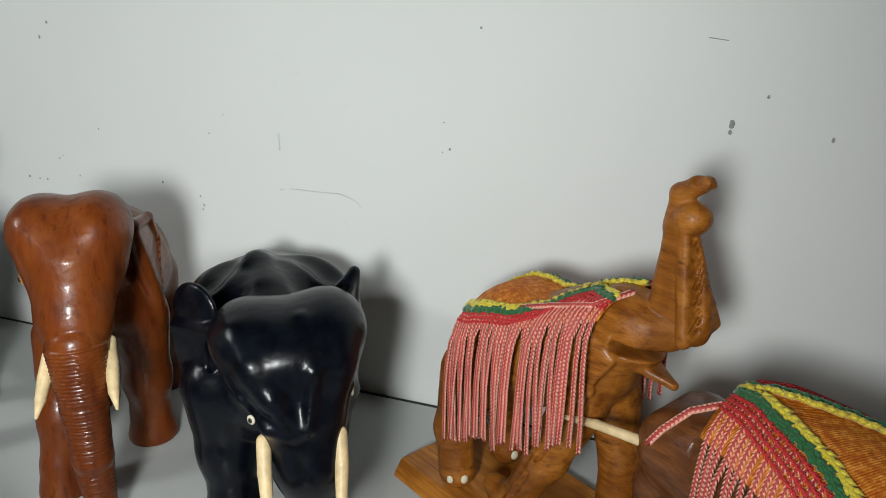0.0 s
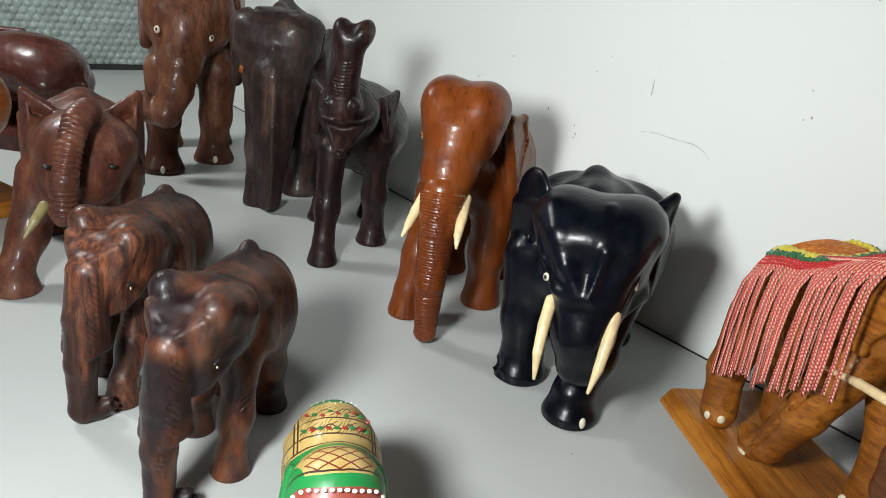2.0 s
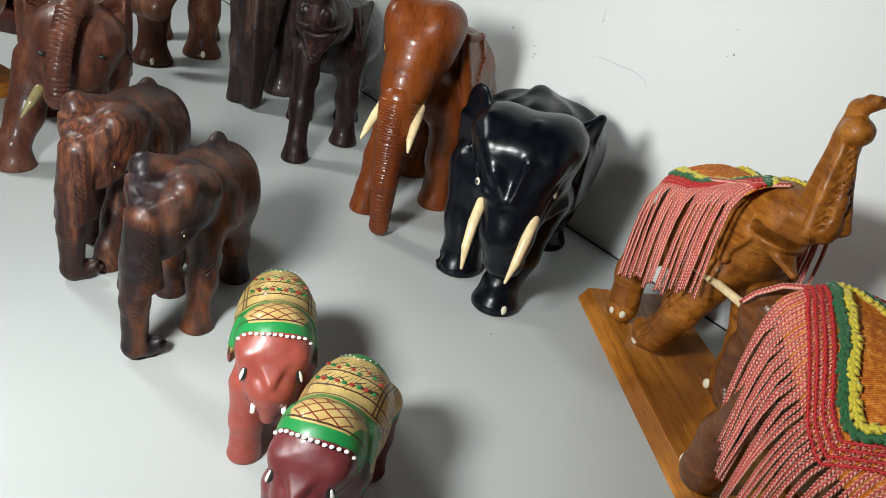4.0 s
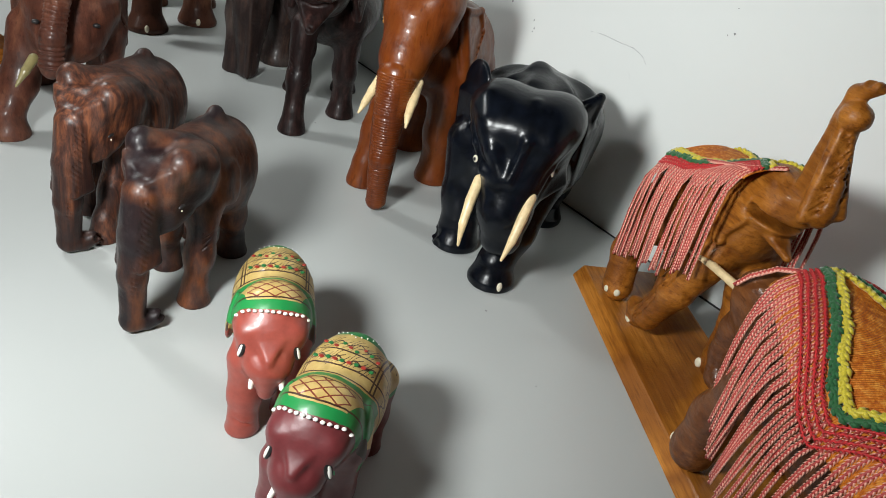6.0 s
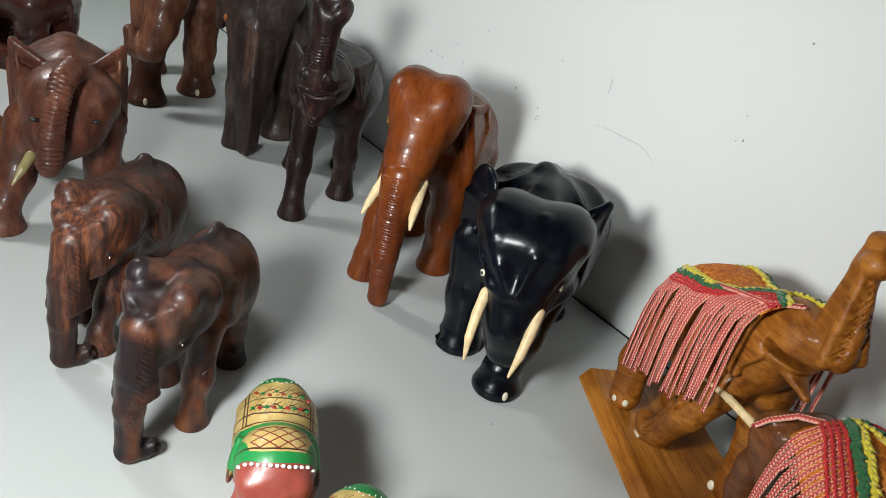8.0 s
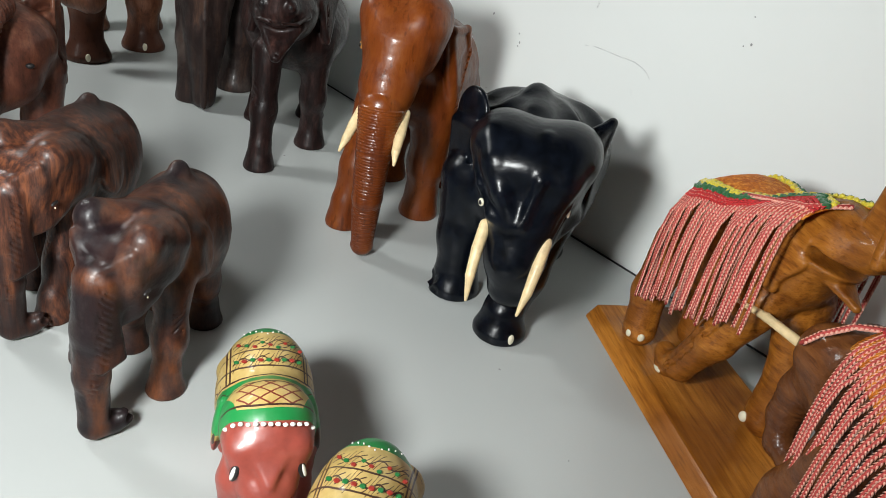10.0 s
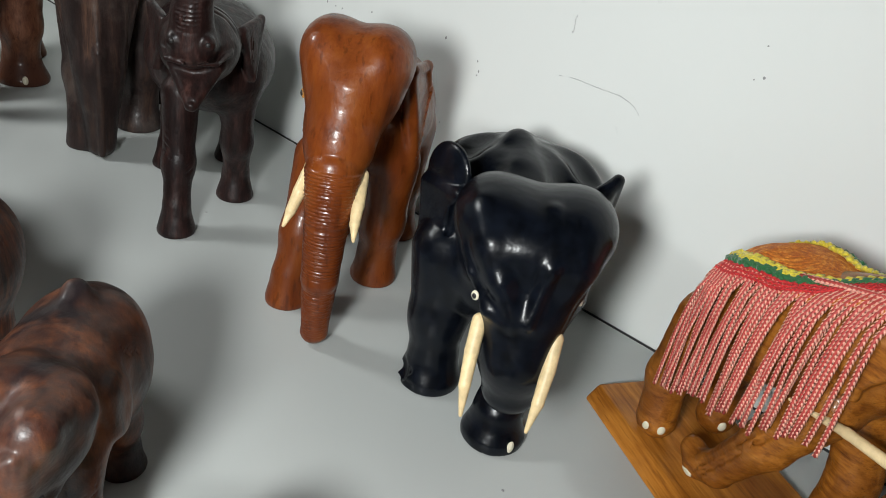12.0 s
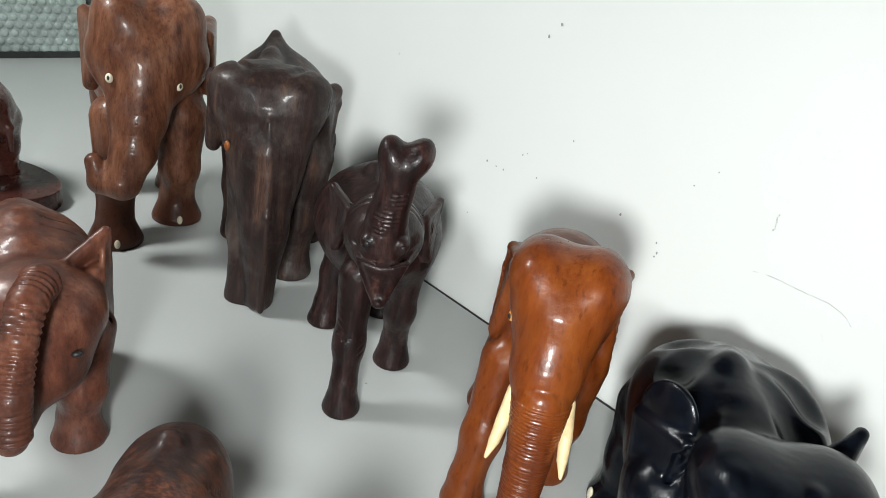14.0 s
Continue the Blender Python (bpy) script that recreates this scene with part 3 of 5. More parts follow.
def amber_elephant():
    c, iv, nl, pu = fresh()
    c.ell((-0.035, -0.002, 0.132), (0.075, 0.043, 0.046))
    c.ell((-0.065, -0.002, 0.128), (0.042, 0.043, 0.048), k=0.015)
    leg(c, (0.02, -0.026, 0.11), (0.046, -0.033), 0.0135, 1.2, knee=0.004)
    leg(c, (0.0, 0.024, 0.11), (-0.012, 0.021), 0.0165, 1.15)
    leg(c, (-0.07, -0.026, 0.11), (-0.075, -0.034), 0.0165)
    leg(c, (-0.08, 0.024, 0.11), (-0.095, 0.022), 0.0165)
    c.ell((0.05, 0.001, 0.18), (0.034, 0.031, 0.036), k=0.012)
    c.ell((0.052, -0.016, 0.198), (0.028, 0.0195, 0.022), k=0.01)
    c.ell((0.052, 0.018, 0.198), (0.028, 0.0195, 0.022), k=0.01)
    c.chain([(0.064, 0.001, 0.175), (0.078, 0.001, 0.148), (0.086, 0.002, 0.13)], [0.0275, 0.0205, 0.0165], 0.01)
    c.chain([(0.09, 0.002, 0.135), (0.098, 0.003, 0.1), (0.099, 0.003, 0.06), (0.09, 0.001, 0.011)], [0.0185, 0.0145, 0.0125, 0.0095], 0.001, groove=(0.0013, 0.0048))
    c.cone((0.09, 0.001, 0.01), (0.082, 0.001, 0.012), 0.0085, 0.006, 0.003)
    for s in (-1, 1):
        c.leaf((0.024, 0.03 * s, 0.186), (-0.012, 0.036 * s, 0.178), (0.006, 0.038 * s, 0.122), 0.006, 0.004)
        c.chain([(0.024, 0.034 * s, 0.188), (0.002, 0.039 * s, 0.186), (-0.01, 0.041 * s, 0.165), (0.004, 0.041 * s, 0.124)], [0.003, 0.0036, 0.0032, 0.002], 0.003)
        c.chain([(0.03, 0.037 * s, 0.17), (0.022, 0.039 * s, 0.15), (0.02, 0.038 * s, 0.125)], [0.003, 0.0025, 0.002], 0.004, cut=True)
        for i in range(11):
            f = i / 10
            c.chain([(-0.014 + 0.018 * f, 0.0425 * s, 0.178 - 0.056 * f), (-0.007 + 0.018 * f, 0.0435 * s, 0.174 - 0.056 * f)], [0.0011, 0.0008], 0.0008, cut=True)
        c.ell((0.005, 0.047 * s, 0.158), (0.0115, 0.0065, 0.022), (0, -6, 6 * s), 0.002, cut=True)
        for i in range(8):
            c.chain([(0.016 - 0.003 * i, 0.046 * s, 0.168 - 0.004 * i), (0.024 - 0.003 * i, 0.046 * s, 0.158 - 0.004 * i)], [0.0009, 0.0009], 0.0012, cut=True)
        iv.chain([(0.08, 0.002 + 0.0165 * s, 0.13), (0.0945, 0.002 + 0.019 * s, 0.117), (0.103, 0.0015 + 0.0205 * s, 0.107), (0.108, 0.001 + 0.0225 * s, 0.098)], [0.0044, 0.0042, 0.0033, 0.0012], 0.0006)
        eye(nl, pu, (0.0685, 0.0275 * s, 0.172), 0.0034, 52 * s)
        for i in range(5):
            c.chain([(0.08, 0.014 * s, 0.163 - 0.004 * i), (0.072, 0.024 * s, 0.157 - 0.004 * i)], [0.0009, 0.0007], 0.001, cut=True)
        for i in range(9):
            c.chain([(0.03 + 0.003 * i, 0.031 * s, 0.15 - 0.0045 * i), (0.036 + 0.003 * i, 0.033 * s, 0.145 - 0.0045 * i)], [0.0009, 0.0008], 0.001, cut=True)
    carved("amber_elephant", layers(c, iv, nl, pu, 0.0009), [AMBER, IVORY, AMBER_EYE, PUPIL], stand(-0.264, 0.475, 0.565, -0.825),
           "polished amber-brown wooden elephant with a ringed trunk and pale tusks", "elephant figurine", "carved elephants", size=(1.06, 1.02, 1.01))


def raised_trunk_elephant():
    c, iv, nl, pu = fresh()
    c.ell((-0.035, -0.006, 0.122), (0.073, 0.054, 0.044), (0, -4, 8))
    c.ell((-0.055, -0.01, 0.123), (0.044, 0.052, 0.046), k=0.015)
    c.chain([(-0.08, -0.014, 0.156), (-0.045, -0.016, 0.171), (-0.01, -0.01, 0.163)], [0.002, 0.0015, 0.002], 0.014)
    leg(c, (0.042, -0.018, 0.115), (0.057, -0.018), 0.0115, 1.35)
    leg(c, (0.0, 0.022, 0.115), (-0.016, 0.021), 0.0125, 1.35)
    leg(c, (-0.07, -0.036, 0.105), (-0.068, -0.046), 0.0125, 1.35)
    leg(c, (-0.085, 0.012, 0.105), (-0.098, 0.008), 0.0125, 1.35)
    c.ell((0.05, -0.003, 0.158), (0.038, 0.03, 0.03), (0, -10, 0), 0.012)
    # hanging lower jaw with a hollow mouth over it
    c.leaf((0.074, -0.018, 0.15), (0.074, 0.014, 0.15), (0.097, -0.001, 0.127), 0.0052, 0.003)
    c.leaf((0.086, -0.009, 0.152), (0.086, 0.007, 0.152), (0.11, -0.001, 0.137), 0.003, 0.002, cut=True)
    for i in range(5):
        c.chain([(0.093, -0.01 + 0.0045 * i, 0.146), (0.1005, -0.004 + 0.0015 * i, 0.13)], [0.0009, 0.0007], 0.0008, cut=True)
    # trunk
    c.chain([(0.084, -0.003, 0.168), (0.088, -0.003, 0.19), (0.09, 0.001, 0.214)], [0.018, 0.0135, 0.0125], 0.004)
    for i in range(11):
        z = 0.18 + 0.0031 * i
        c.chain([(0.0985 + 0.0002 * i, -0.011, z), (0.1025 + 0.00005 * i, -0.002, z - 0.0006), (0.099, 0.008, z + 0.0004)], [0.0006, 0.0009, 0.0006], 0.0008, cut=True)
    c.ell((0.091, -0.003, 0.228), (0.0135, 0.011, 0.019), (20, 0, 0), 0.006)
    c.ell((0.091, 0.01, 0.232), (0.0135, 0.0105, 0.0165), (-30, 0, 0), 0.006)
    c.ell((0.091, 0.006, 0.2545), (0.03, 0.009, 0.0085), (-6, 0, 0), 0.004, cut=True)
    for s in (-1, 1):
        # ear: a blade folded back, its rim raised
        c.leaf((0.04, 0.028 * s - 0.002, 0.168), (0.012, 0.04 * s - 0.004, 0.17), (0.022, 0.036 * s - 0.003, 0.128), 0.0042, 0.003)
        c.chain([(0.04, 0.03 * s - 0.002, 0.17), (0.012, 0.042 * s - 0.004, 0.173), (0.012, 0.041 * s - 0.004, 0.15), (0.024, 0.038 * s - 0.003, 0.126)], [0.002, 0.003, 0.0026, 0.002], 0.002)
        for i in range(4):
            c.chain([(0.034 - 0.005 * i, 0.036 * s - 0.0035, 0.163), (0.03 - 0.002 * i, 0.037 * s - 0.003, 0.142)], [0.0009, 0.0006], 0.001, cut=True)
        c.ell((0.0955, -0.002 + 0.0115 * s, 0.172), (0.0058, 0.0055, 0.0058), k=0.0025)
        pu.ell((0.1008, -0.002 + 0.012 * s, 0.1725), (0.0014, 0.002, 0.002), k=0.0005)
        c.chain([(0.07, -0.002 + 0.024 * s, 0.16), (0.092, -0.002 + 0.017 * s, 0.157), (0.102, -0.001 + 0.005 * s, 0.158)], [0.0022, 0.0018, 0.0014], 0.002)
        for i in range(7):
            c.chain([(0.062 - 0.009 * i, 0.004 * s - 0.003, 0.1895 - 0.0005 * i), (0.058 - 0.009 * i, 0.02 * s - 0.003, 0.181), (0.056 - 0.008 * i, 0.029 * s - 0.003, 0.168)], [0.0011, 0.0011, 0.0008], 0.0012, cut=True)
        for i in range(8):
            c.chain([(0.055, 0.012 * s - 0.016, 0.1 - 0.006 * i), (0.06, 0.006 * s - 0.016, 0.096 - 0.006 * i)], [0.0007, 0.0007], 0.0009, cut=True)
    carved("raised_trunk_elephant", layers(c, iv, nl, pu, 0.0010), [EBONY_BROWN, IVORY, NAIL, PUPIL], stand(-0.433, 0.455, 0.761, -0.648),
           "dark brown carved elephant with its trunk raised upright", "elephant figurine", "carved elephants", size=(1.08, 1.02, 1.02))


def slab_elephant():
    c, iv, nl, pu = fresh()
    c.ell((-0.03, -0.004, 0.158), (0.08, 0.056, 0.058))
    c.cone((-0.035, -0.008, 0.185), (-0.04, -0.01, 0.23), 0.034, 0.002, 0.02)
    c.chain([(-0.04, -0.01, 0.229), (0.0, -0.01, 0.218), (0.03, -0.008, 0.212)], [0.001, 0.004, 0.006], 0.016)
    leg(c, (0.035, -0.022, 0.13), (0.058, -0.018), 0.0145, 1.1)
    leg(c, (0.01, 0.03, 0.13), (0.0, 0.022), 0.0195, 1.15)
    leg(c, (-0.07, -0.034, 0.12), (-0.075, -0.036), 0.021, 1.05)
    leg(c, (-0.07, 0.03, 0.12), (-0.085, 0.03), 0.021, 1.05)
    # broad domed head running down into one long wedge of a trunk
    c.ell((0.036, -0.006, 0.186), (0.037, 0.052, 0.034), k=0.012)
    c.ell((0.042, -0.026, 0.203), (0.026, 0.03, 0.018), k=0.01)
    c.ell((0.042, 0.018, 0.203), (0.026, 0.03, 0.018), k=0.01)
    c.leaf((0.052, -0.032, 0.182), (0.052, 0.024, 0.182), (0.068, -0.001, 0.055), 0.0155, 0.012)
    c.chain([(0.06, -0.003, 0.15), (0.07, 0.0, 0.08), (0.076, 0.0, 0.01)], [0.026, 0.0185, 0.0125], 0.01)
    c.chain([(0.076, -0.001, 0.18), (0.09, 0.003, 0.1), (0.091, 0.003, 0.004)], [0.0012, 0.0014, 0.0014], 0.009)
    for i in range(30):
        z = 0.155 - 0.005 * i
        c.chain([(0.0925, 0.0055, z), (0.088, 0.012, z - 0.0015), (0.083, 0.0165, z - 0.003)], [0.0006, 0.0008, 0.0005], 0.0008, cut=True)
    for s in (-1, 1):
        # ear: a long lobe folded back along the neck, its rim standing out
        c.leaf((0.028, -0.006 + 0.047 * s, 0.192), (-0.002, -0.004 + 0.052 * s, 0.192), (0.01, -0.006 + 0.05 * s, 0.132), 0.0065, 0.006)
        c.chain([(0.026, -0.006 + 0.049 * s, 0.194), (0.008, -0.004 + 0.054 * s, 0.197), (-0.004, -0.004 + 0.055 * s, 0.182), (0.008, -0.006 + 0.052 * s, 0.135)], [0.004, 0.005, 0.0045, 0.003], 0.007)
        c.chain([(0.042, -0.006 + 0.052 * s, 0.2), (0.04, -0.006 + 0.051 * s, 0.175), (0.03, -0.006 + 0.053 * s, 0.135)], [0.0018, 0.0026, 0.002], 0.004, cut=True)
        c.chain([(0.07, -0.004 + 0.034 * s, 0.14), (0.066, -0.002 + 0.03 * s, 0.1), (0.066, -0.001 + 0.026 * s, 0.05)], [0.003, 0.004, 0.003], 0.006, cut=True)
        c.chain([(0.055, -0.005 + 0.02 * s, 0.222), (0.02, -0.006 + 0.034 * s, 0.214)], [0.0015, 0.0015], 0.006, cut=True)
    nl.ell((0.081, -0.034, 0.158), (0.002, 0.0026, 0.0045), (0, 0, -25), 0.0005)
    carved("long_trunk_elephant", layers(c, iv, nl, pu, 0.0012), [GREY_BROWN, IVORY, ORANGE_WOOD, PUPIL], stand(-0.636, 0.47, 0.811, -0.585),
           "tall grey-brown wooden elephant with a broad trunk reaching the shelf", "elephant figurine", "carved elephants", size=(1.1, 1.07, 1.055))


def chestnut_elephant():
    c, iv, nl, pu = fresh()
    c.ell((-0.04, 0.006, 0.16), (0.085, 0.058, 0.06))
    leg(c, (0.035, -0.03, 0.13), (0.054, -0.034), 0.019, 1.4, nail=(0,))
    leg(c, (0.015, 0.034, 0.13), (0.002, 0.031), 0.0195, 1.35, nail=(0,))
    leg(c, (-0.08, -0.026, 0.12), (-0.075, -0.028), 0.019, 1.2)
    leg(c, (-0.08, 0.036, 0.12), (-0.09, 0.04), 0.019, 1.2)
    c.ell((0.05, -0.002, 0.2), (0.042, 0.055, 0.05), k=0.012)
    c.ell((0.05, -0.025, 0.236), (0.03, 0.026, 0.026), k=0.012)
    c.ell((0.05, 0.023, 0.236), (0.03, 0.026, 0.026), k=0.012)
    c.chain([(0.062, -0.008, 0.185), (0.083, -0.014, 0.145)], [0.036, 0.026], 0.012)
    c.chain([(0.083, -0.014, 0.15), (0.094, -0.019, 0.115), (0.098, -0.03, 0.086)], [0.0255, 0.0205, 0.0175], 0.005, groove=(0.0008, 0.007))
    c.chain([(0.098, -0.03, 0.084), (0.094, -0.047, 0.084), (0.09, -0.053, 0.104)], [0.0165, 0.0115, 0.008], 0.005)
    for s, t in ((-1, -0.049), (1, 0.057)):
        c.leaf((0.04, t - 0.006 * s, 0.22), (-0.006, t + 0.004 * s, 0.225), (0.014, t + 0.002 * s, 0.158), 0.0075, 0.004)
        c.chain([(0.046, t - 0.004 * s, 0.222), (0.044, t - 0.002 * s, 0.19), (0.03, t, 0.165)], [0.002, 0.0025, 0.002], 0.003, cut=True)
    for y, z in ((-0.038, 0.185), (0.021, 0.18)):
        s = 1 if y > 0 else -1
        nl.ell((0.0862 if s > 0 else 0.0868, y, z), (0.0026, 0.0036, 0.0046), (0, 0, -4 + 28 * s), 0.0005)
        pu.ell((0.0882 if s > 0 else 0.0888, y + 0.0008 * s, z + 0.0006), (0.0014, 0.0013, 0.0024), (0, 0, -4 + 28 * s), 0.0005)
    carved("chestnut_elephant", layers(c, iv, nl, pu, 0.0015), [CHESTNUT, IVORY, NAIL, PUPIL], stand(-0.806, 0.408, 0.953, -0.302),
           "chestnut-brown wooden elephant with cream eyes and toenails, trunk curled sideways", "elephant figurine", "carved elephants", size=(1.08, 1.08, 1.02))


def folded_trunk_elephant():
    c, iv, nl, pu = fresh()
    c.ell((-0.035, 0, 0.108), (0.075, 0.05, 0.042))
    c.chain([(-0.075, 0, 0.138), (-0.04, 0, 0.144), (-0.01, 0, 0.14)], [0.005, 0.004, 0.005], 0.02)
    leg(c, (0.042, -0.036, 0.095), (0.07, -0.06), 0.0155, 1.25)
    leg(c, (0.03, 0.03, 0.095), (0.024, 0.024), 0.0155, 1.25)
    leg(c, (-0.07, -0.03, 0.095), (-0.08, -0.036), 0.018, 1.2)
    leg(c, (-0.07, 0.03, 0.095), (-0.08, 0.034), 0.018, 1.2)
    c.ell((0.045, 0, 0.122), (0.042, 0.043, 0.032), k=0.012)
    c.ell((0.065, -0.004, 0.1), (0.03, 0.033, 0.028), k=0.012)
    c.chain([(0.08, -0.012, 0.09), (0.113, -0.02, 0.086)], [0.017, 0.0105], 0.008)
    c.chain([(0.116, -0.02, 0.083), (0.114, -0.018, 0.11), (0.104, -0.012, 0.14), (0.092, -0.006, 0.156), (0.074, 0.002, 0.158)], [0.0115, 0.011, 0.011, 0.0115, 0.012], 0.002, groove=(0.0022, 0.0085))
    for s in (-1, 1):
        c.leaf((0.034, 0.018 * s, 0.146), (0.012, 0.046 * s, 0.135), (0.024, 0.0455 * s, 0.164), 0.004, 0.003)
        c.leaf((0.034, 0.036 * s, 0.14), (0.002, 0.048 * s, 0.138), (0.016, 0.046 * s, 0.078), 0.0048, 0.003)
        c.chain([(0.024, 0.044 * s, 0.16), (0.034, 0.041 * s, 0.135), (0.022, 0.046 * s, 0.08)], [0.0022, 0.0022, 0.0018], 0.002)
        c.chain([(0.044, 0.041 * s, 0.14), (0.04, 0.043 * s, 0.115), (0.03, 0.046 * s, 0.085)], [0.0018, 0.0022, 0.0016], 0.003, cut=True)
        for i in range(4):
            c.chain([(0.0 - 0.012 * i, 0.012 * s, 0.15), (-0.006 - 0.012 * i, 0.034 * s, 0.138)], [0.001, 0.0008], 0.001, cut=True)
        # hollow, three-cornered eye under a cut brow line
        c.leaf((0.088, 0.036 * s - 0.006, 0.122), (0.098, 0.015 * s - 0.006, 0.118), (0.094, 0.024 * s - 0.006, 0.108), 0.0022, 0.001, cut=True)
        c.chain([(0.084, 0.038 * s - 0.006, 0.126), (0.096, 0.014 * s - 0.006, 0.121)], [0.0012, 0.0014], 0.001, cut=True)
        pu.ell((0.0885, 0.0245 * s - 0.006, 0.1155), (0.0022, 0.0034, 0.0022), k=0.0005)
        for i in range(3):
            c.chain([(0.096, 0.016 * s - 0.008, 0.105 - 0.006 * i), (0.083, 0.034 * s - 0.006, 0.1 - 0.007 * i)], [0.001, 0.001], 0.0015, cut=True)
    iv.chain([(0.094, -0.034, 0.084), (0.103, -0.041, 0.075), (0.112, -0.049, 0.064)], [0.0045, 0.0037, 0.001], 0.001)
    carved("folded_trunk_elephant", layers(c, iv, nl, pu, 0.0013), [RED_BROWN, GREEN_TUSK, NAIL, PUPIL], stand(-0.494, 0.1975, 0.98, -0.198),
           "reddish-brown carved elephant, ridged trunk folded up against its forehead", "elephant figurine", "carved elephants")


def rosewood_elephant(m, mat, label, feet, hump=0.0, scale=1.0, lift=0.0):
    c, iv, nl, pu = fresh()
    # barrel body sloping down to the rump, with a blunt peak over the back
    c.ell((-0.022, 0, 0.079), (0.05, 0.0285, 0.034))
    c.ell((-0.04, 0.0, 0.078), (0.033, 0.029, 0.036), k=0.01)
    c.ell((-0.03, 0, 0.09 + hump), (0.034, 0.02, 0.018), (0, -4, 0), 0.014)
    c.cone((-0.036, 0, 0.1 + hump), (-0.034, 0, 0.1155 + hump), 0.011, 0.0024, 0.006)
    c.chain([(0.02, 0, 0.11), (-0.01, 0, 0.108), (-0.033, 0, 0.115 + hump)], [0.009, 0.005, 0.003], 0.012)
    c.ell((0.008, 0.002, 0.1), (0.034, 0.024, 0.021), k=0.016)
    for s in (-1, 1):
        # small leaf ear lying on the shoulder, hollowed
        c.ell((0.0, 0.0285 * s, 0.088), (0.0125, 0.005, 0.0185), (6 * s, 20, 6 * s), 0.006)
        c.ell((0.003, 0.0348 * s, 0.087), (0.0055, 0.002, 0.011), (6 * s, 20, 6 * s), 0.002, cut=True)
        for i in range(3):
            c.chain([(-0.018 - 0.0035 * i, 0.022 * s, 0.106 - 0.0012 * i), (-0.025 - 0.0035 * i, 0.031 * s, 0.092 - 0.0012 * i)], [0.0005, 0.0005], 0.0006, cut=True)
    c.turn(0, (0.025, 0, 0), -4, (-0.007, -0.006, 0.002))
    for (tx, ty), (fx, fy), r in feet:
        leg(c, (tx, ty, 0.075), (fx, fy), r, 1.32)
        sd = 1 if fy > 0 else -1
        if tx > 0:
            for i in range(7):
                z = 0.062 - 0.0042 * i
                q = z / 0.075
                x, y = fx + (tx - fx) * q, fy + (ty - fy) * q
                c.chain([(x + r * 0.5, y + sd * r * 0.95, z + 0.002), (x + r * 1.0, y + sd * r * 0.5, z - 0.002)], [0.0005, 0.0005], 0.0005, cut=True)
    n0 = len(c.ops)
    # head: a tall narrow wedge, two blunt brows with a saddle between, flat cheeks drawn in to the jaw
    c.ell((0.034, 0, 0.101), (0.028, 0.0235, 0.025), k=0.009)
    for s in (-1, 1):
        c.chain([(0.024, 0.01 * s, 0.114), (0.048, 0.0165 * s, 0.119 + 0.003 * (s < 0))], [0.009, 0.0105], 0.01)
        c.leaf((0.026, 0.0155 * s, 0.11), (0.056, 0.0145 * s, 0.11), (0.05, 0.0075 * s, 0.078), 0.0085, 0.004)
        c.cone((0.044, 0.011 * s, 0.084), (0.056, 0.007 * s, 0.074), 0.008, 0.0055, 0.004)
    c.ell((0.056, 0, 0.133), (0.032, 0.009, 0.0125), (0, 18, 0), 0.005, cut=True)
    c.leaf((0.054, -0.0095, 0.11), (0.054, 0.0095, 0.11), (0.064, 0.0, 0.074), 0.0105, 0.004)
    c.chain([(0.06, -0.0185, 0.118), (0.0665, -0.008, 0.1085), (0.0675, 0.0, 0.1065), (0.0665, 0.008, 0.1085), (0.06, 0.0185, 0.117)], [0.0022, 0.0022, 0.0022, 0.0022, 0.0022], 0.003)
    # trunk: the upper part under two flaps that end in a step, then straight down, the tip turned back under
    c.chain([(0.064, 0.0, 0.098), (0.07, 0.0, 0.07), (0.0725, -0.001, 0.04), (0.072, -0.002, 0.011 - lift)], [0.0128, 0.0112, 0.0095, 0.0085], 0.003)
    c.chain([(0.072, -0.002, 0.0088 - lift), (0.064, 0.003, 0.0074 - lift), (0.0605, 0.008, 0.0105 - lift)], [0.0088, 0.007, 0.0055], 0.002)
    c.cone((0.055, 0.007, 0.012 - lift), (0.0635, 0.016, 0.0115 - lift), 0.002, 0.003, 0.001, cut=True)
    for s in (-1, 1):
        c.leaf((0.068, 0.0085 * s, 0.1), (0.0755, 0.0085 * s, 0.05), (0.064, 0.0115 * s, 0.053), 0.0034, 0.002)
        for i in range(23):
            z = 0.096 - 0.0037 * i
            if z > 0.052:
                f = (0.1 - z) / 0.05
                x, y = 0.068 + 0.0075 * f, 0.0085
                c.chain([(x + 0.0036, y * s, z + 0.003), (x + 0.002, (y + 0.003) * s, z), (x - 0.001, (y + 0.0038) * s, z - 0.003)], [0.0004, 0.0007, 0.0004], 0.0004, cut=True)
            else:
                r = float(np.interp(z, (0.012, 0.04, 0.07), (0.0086, 0.0096, 0.0112)))
                c.chain([(0.0722 + r * math.cos(q), r * math.sin(q) * s - 0.001, z + 0.004 - 0.005 * q) for q in (0.6, 0.8, 1.05)], [0.0003, 0.0005, 0.0003], 0.0003, cut=True)
        # crease behind the cheek, the brow fold and the eye
        c.chain([(0.02, 0.02 * s, 0.122), (0.014, 0.0275 * s, 0.106), (0.019, 0.0275 * s, 0.086), (0.036, 0.024 * s, 0.068)], [0.0006, 0.0012, 0.0012, 0.0008], 0.005, cut=True)
        c.chain([(0.034, 0.0255 * s, 0.098), (0.05, 0.026 * s, 0.0955), (0.058, 0.0235 * s, 0.091)], [0.0006, 0.001, 0.0006], 0.0015, cut=True)
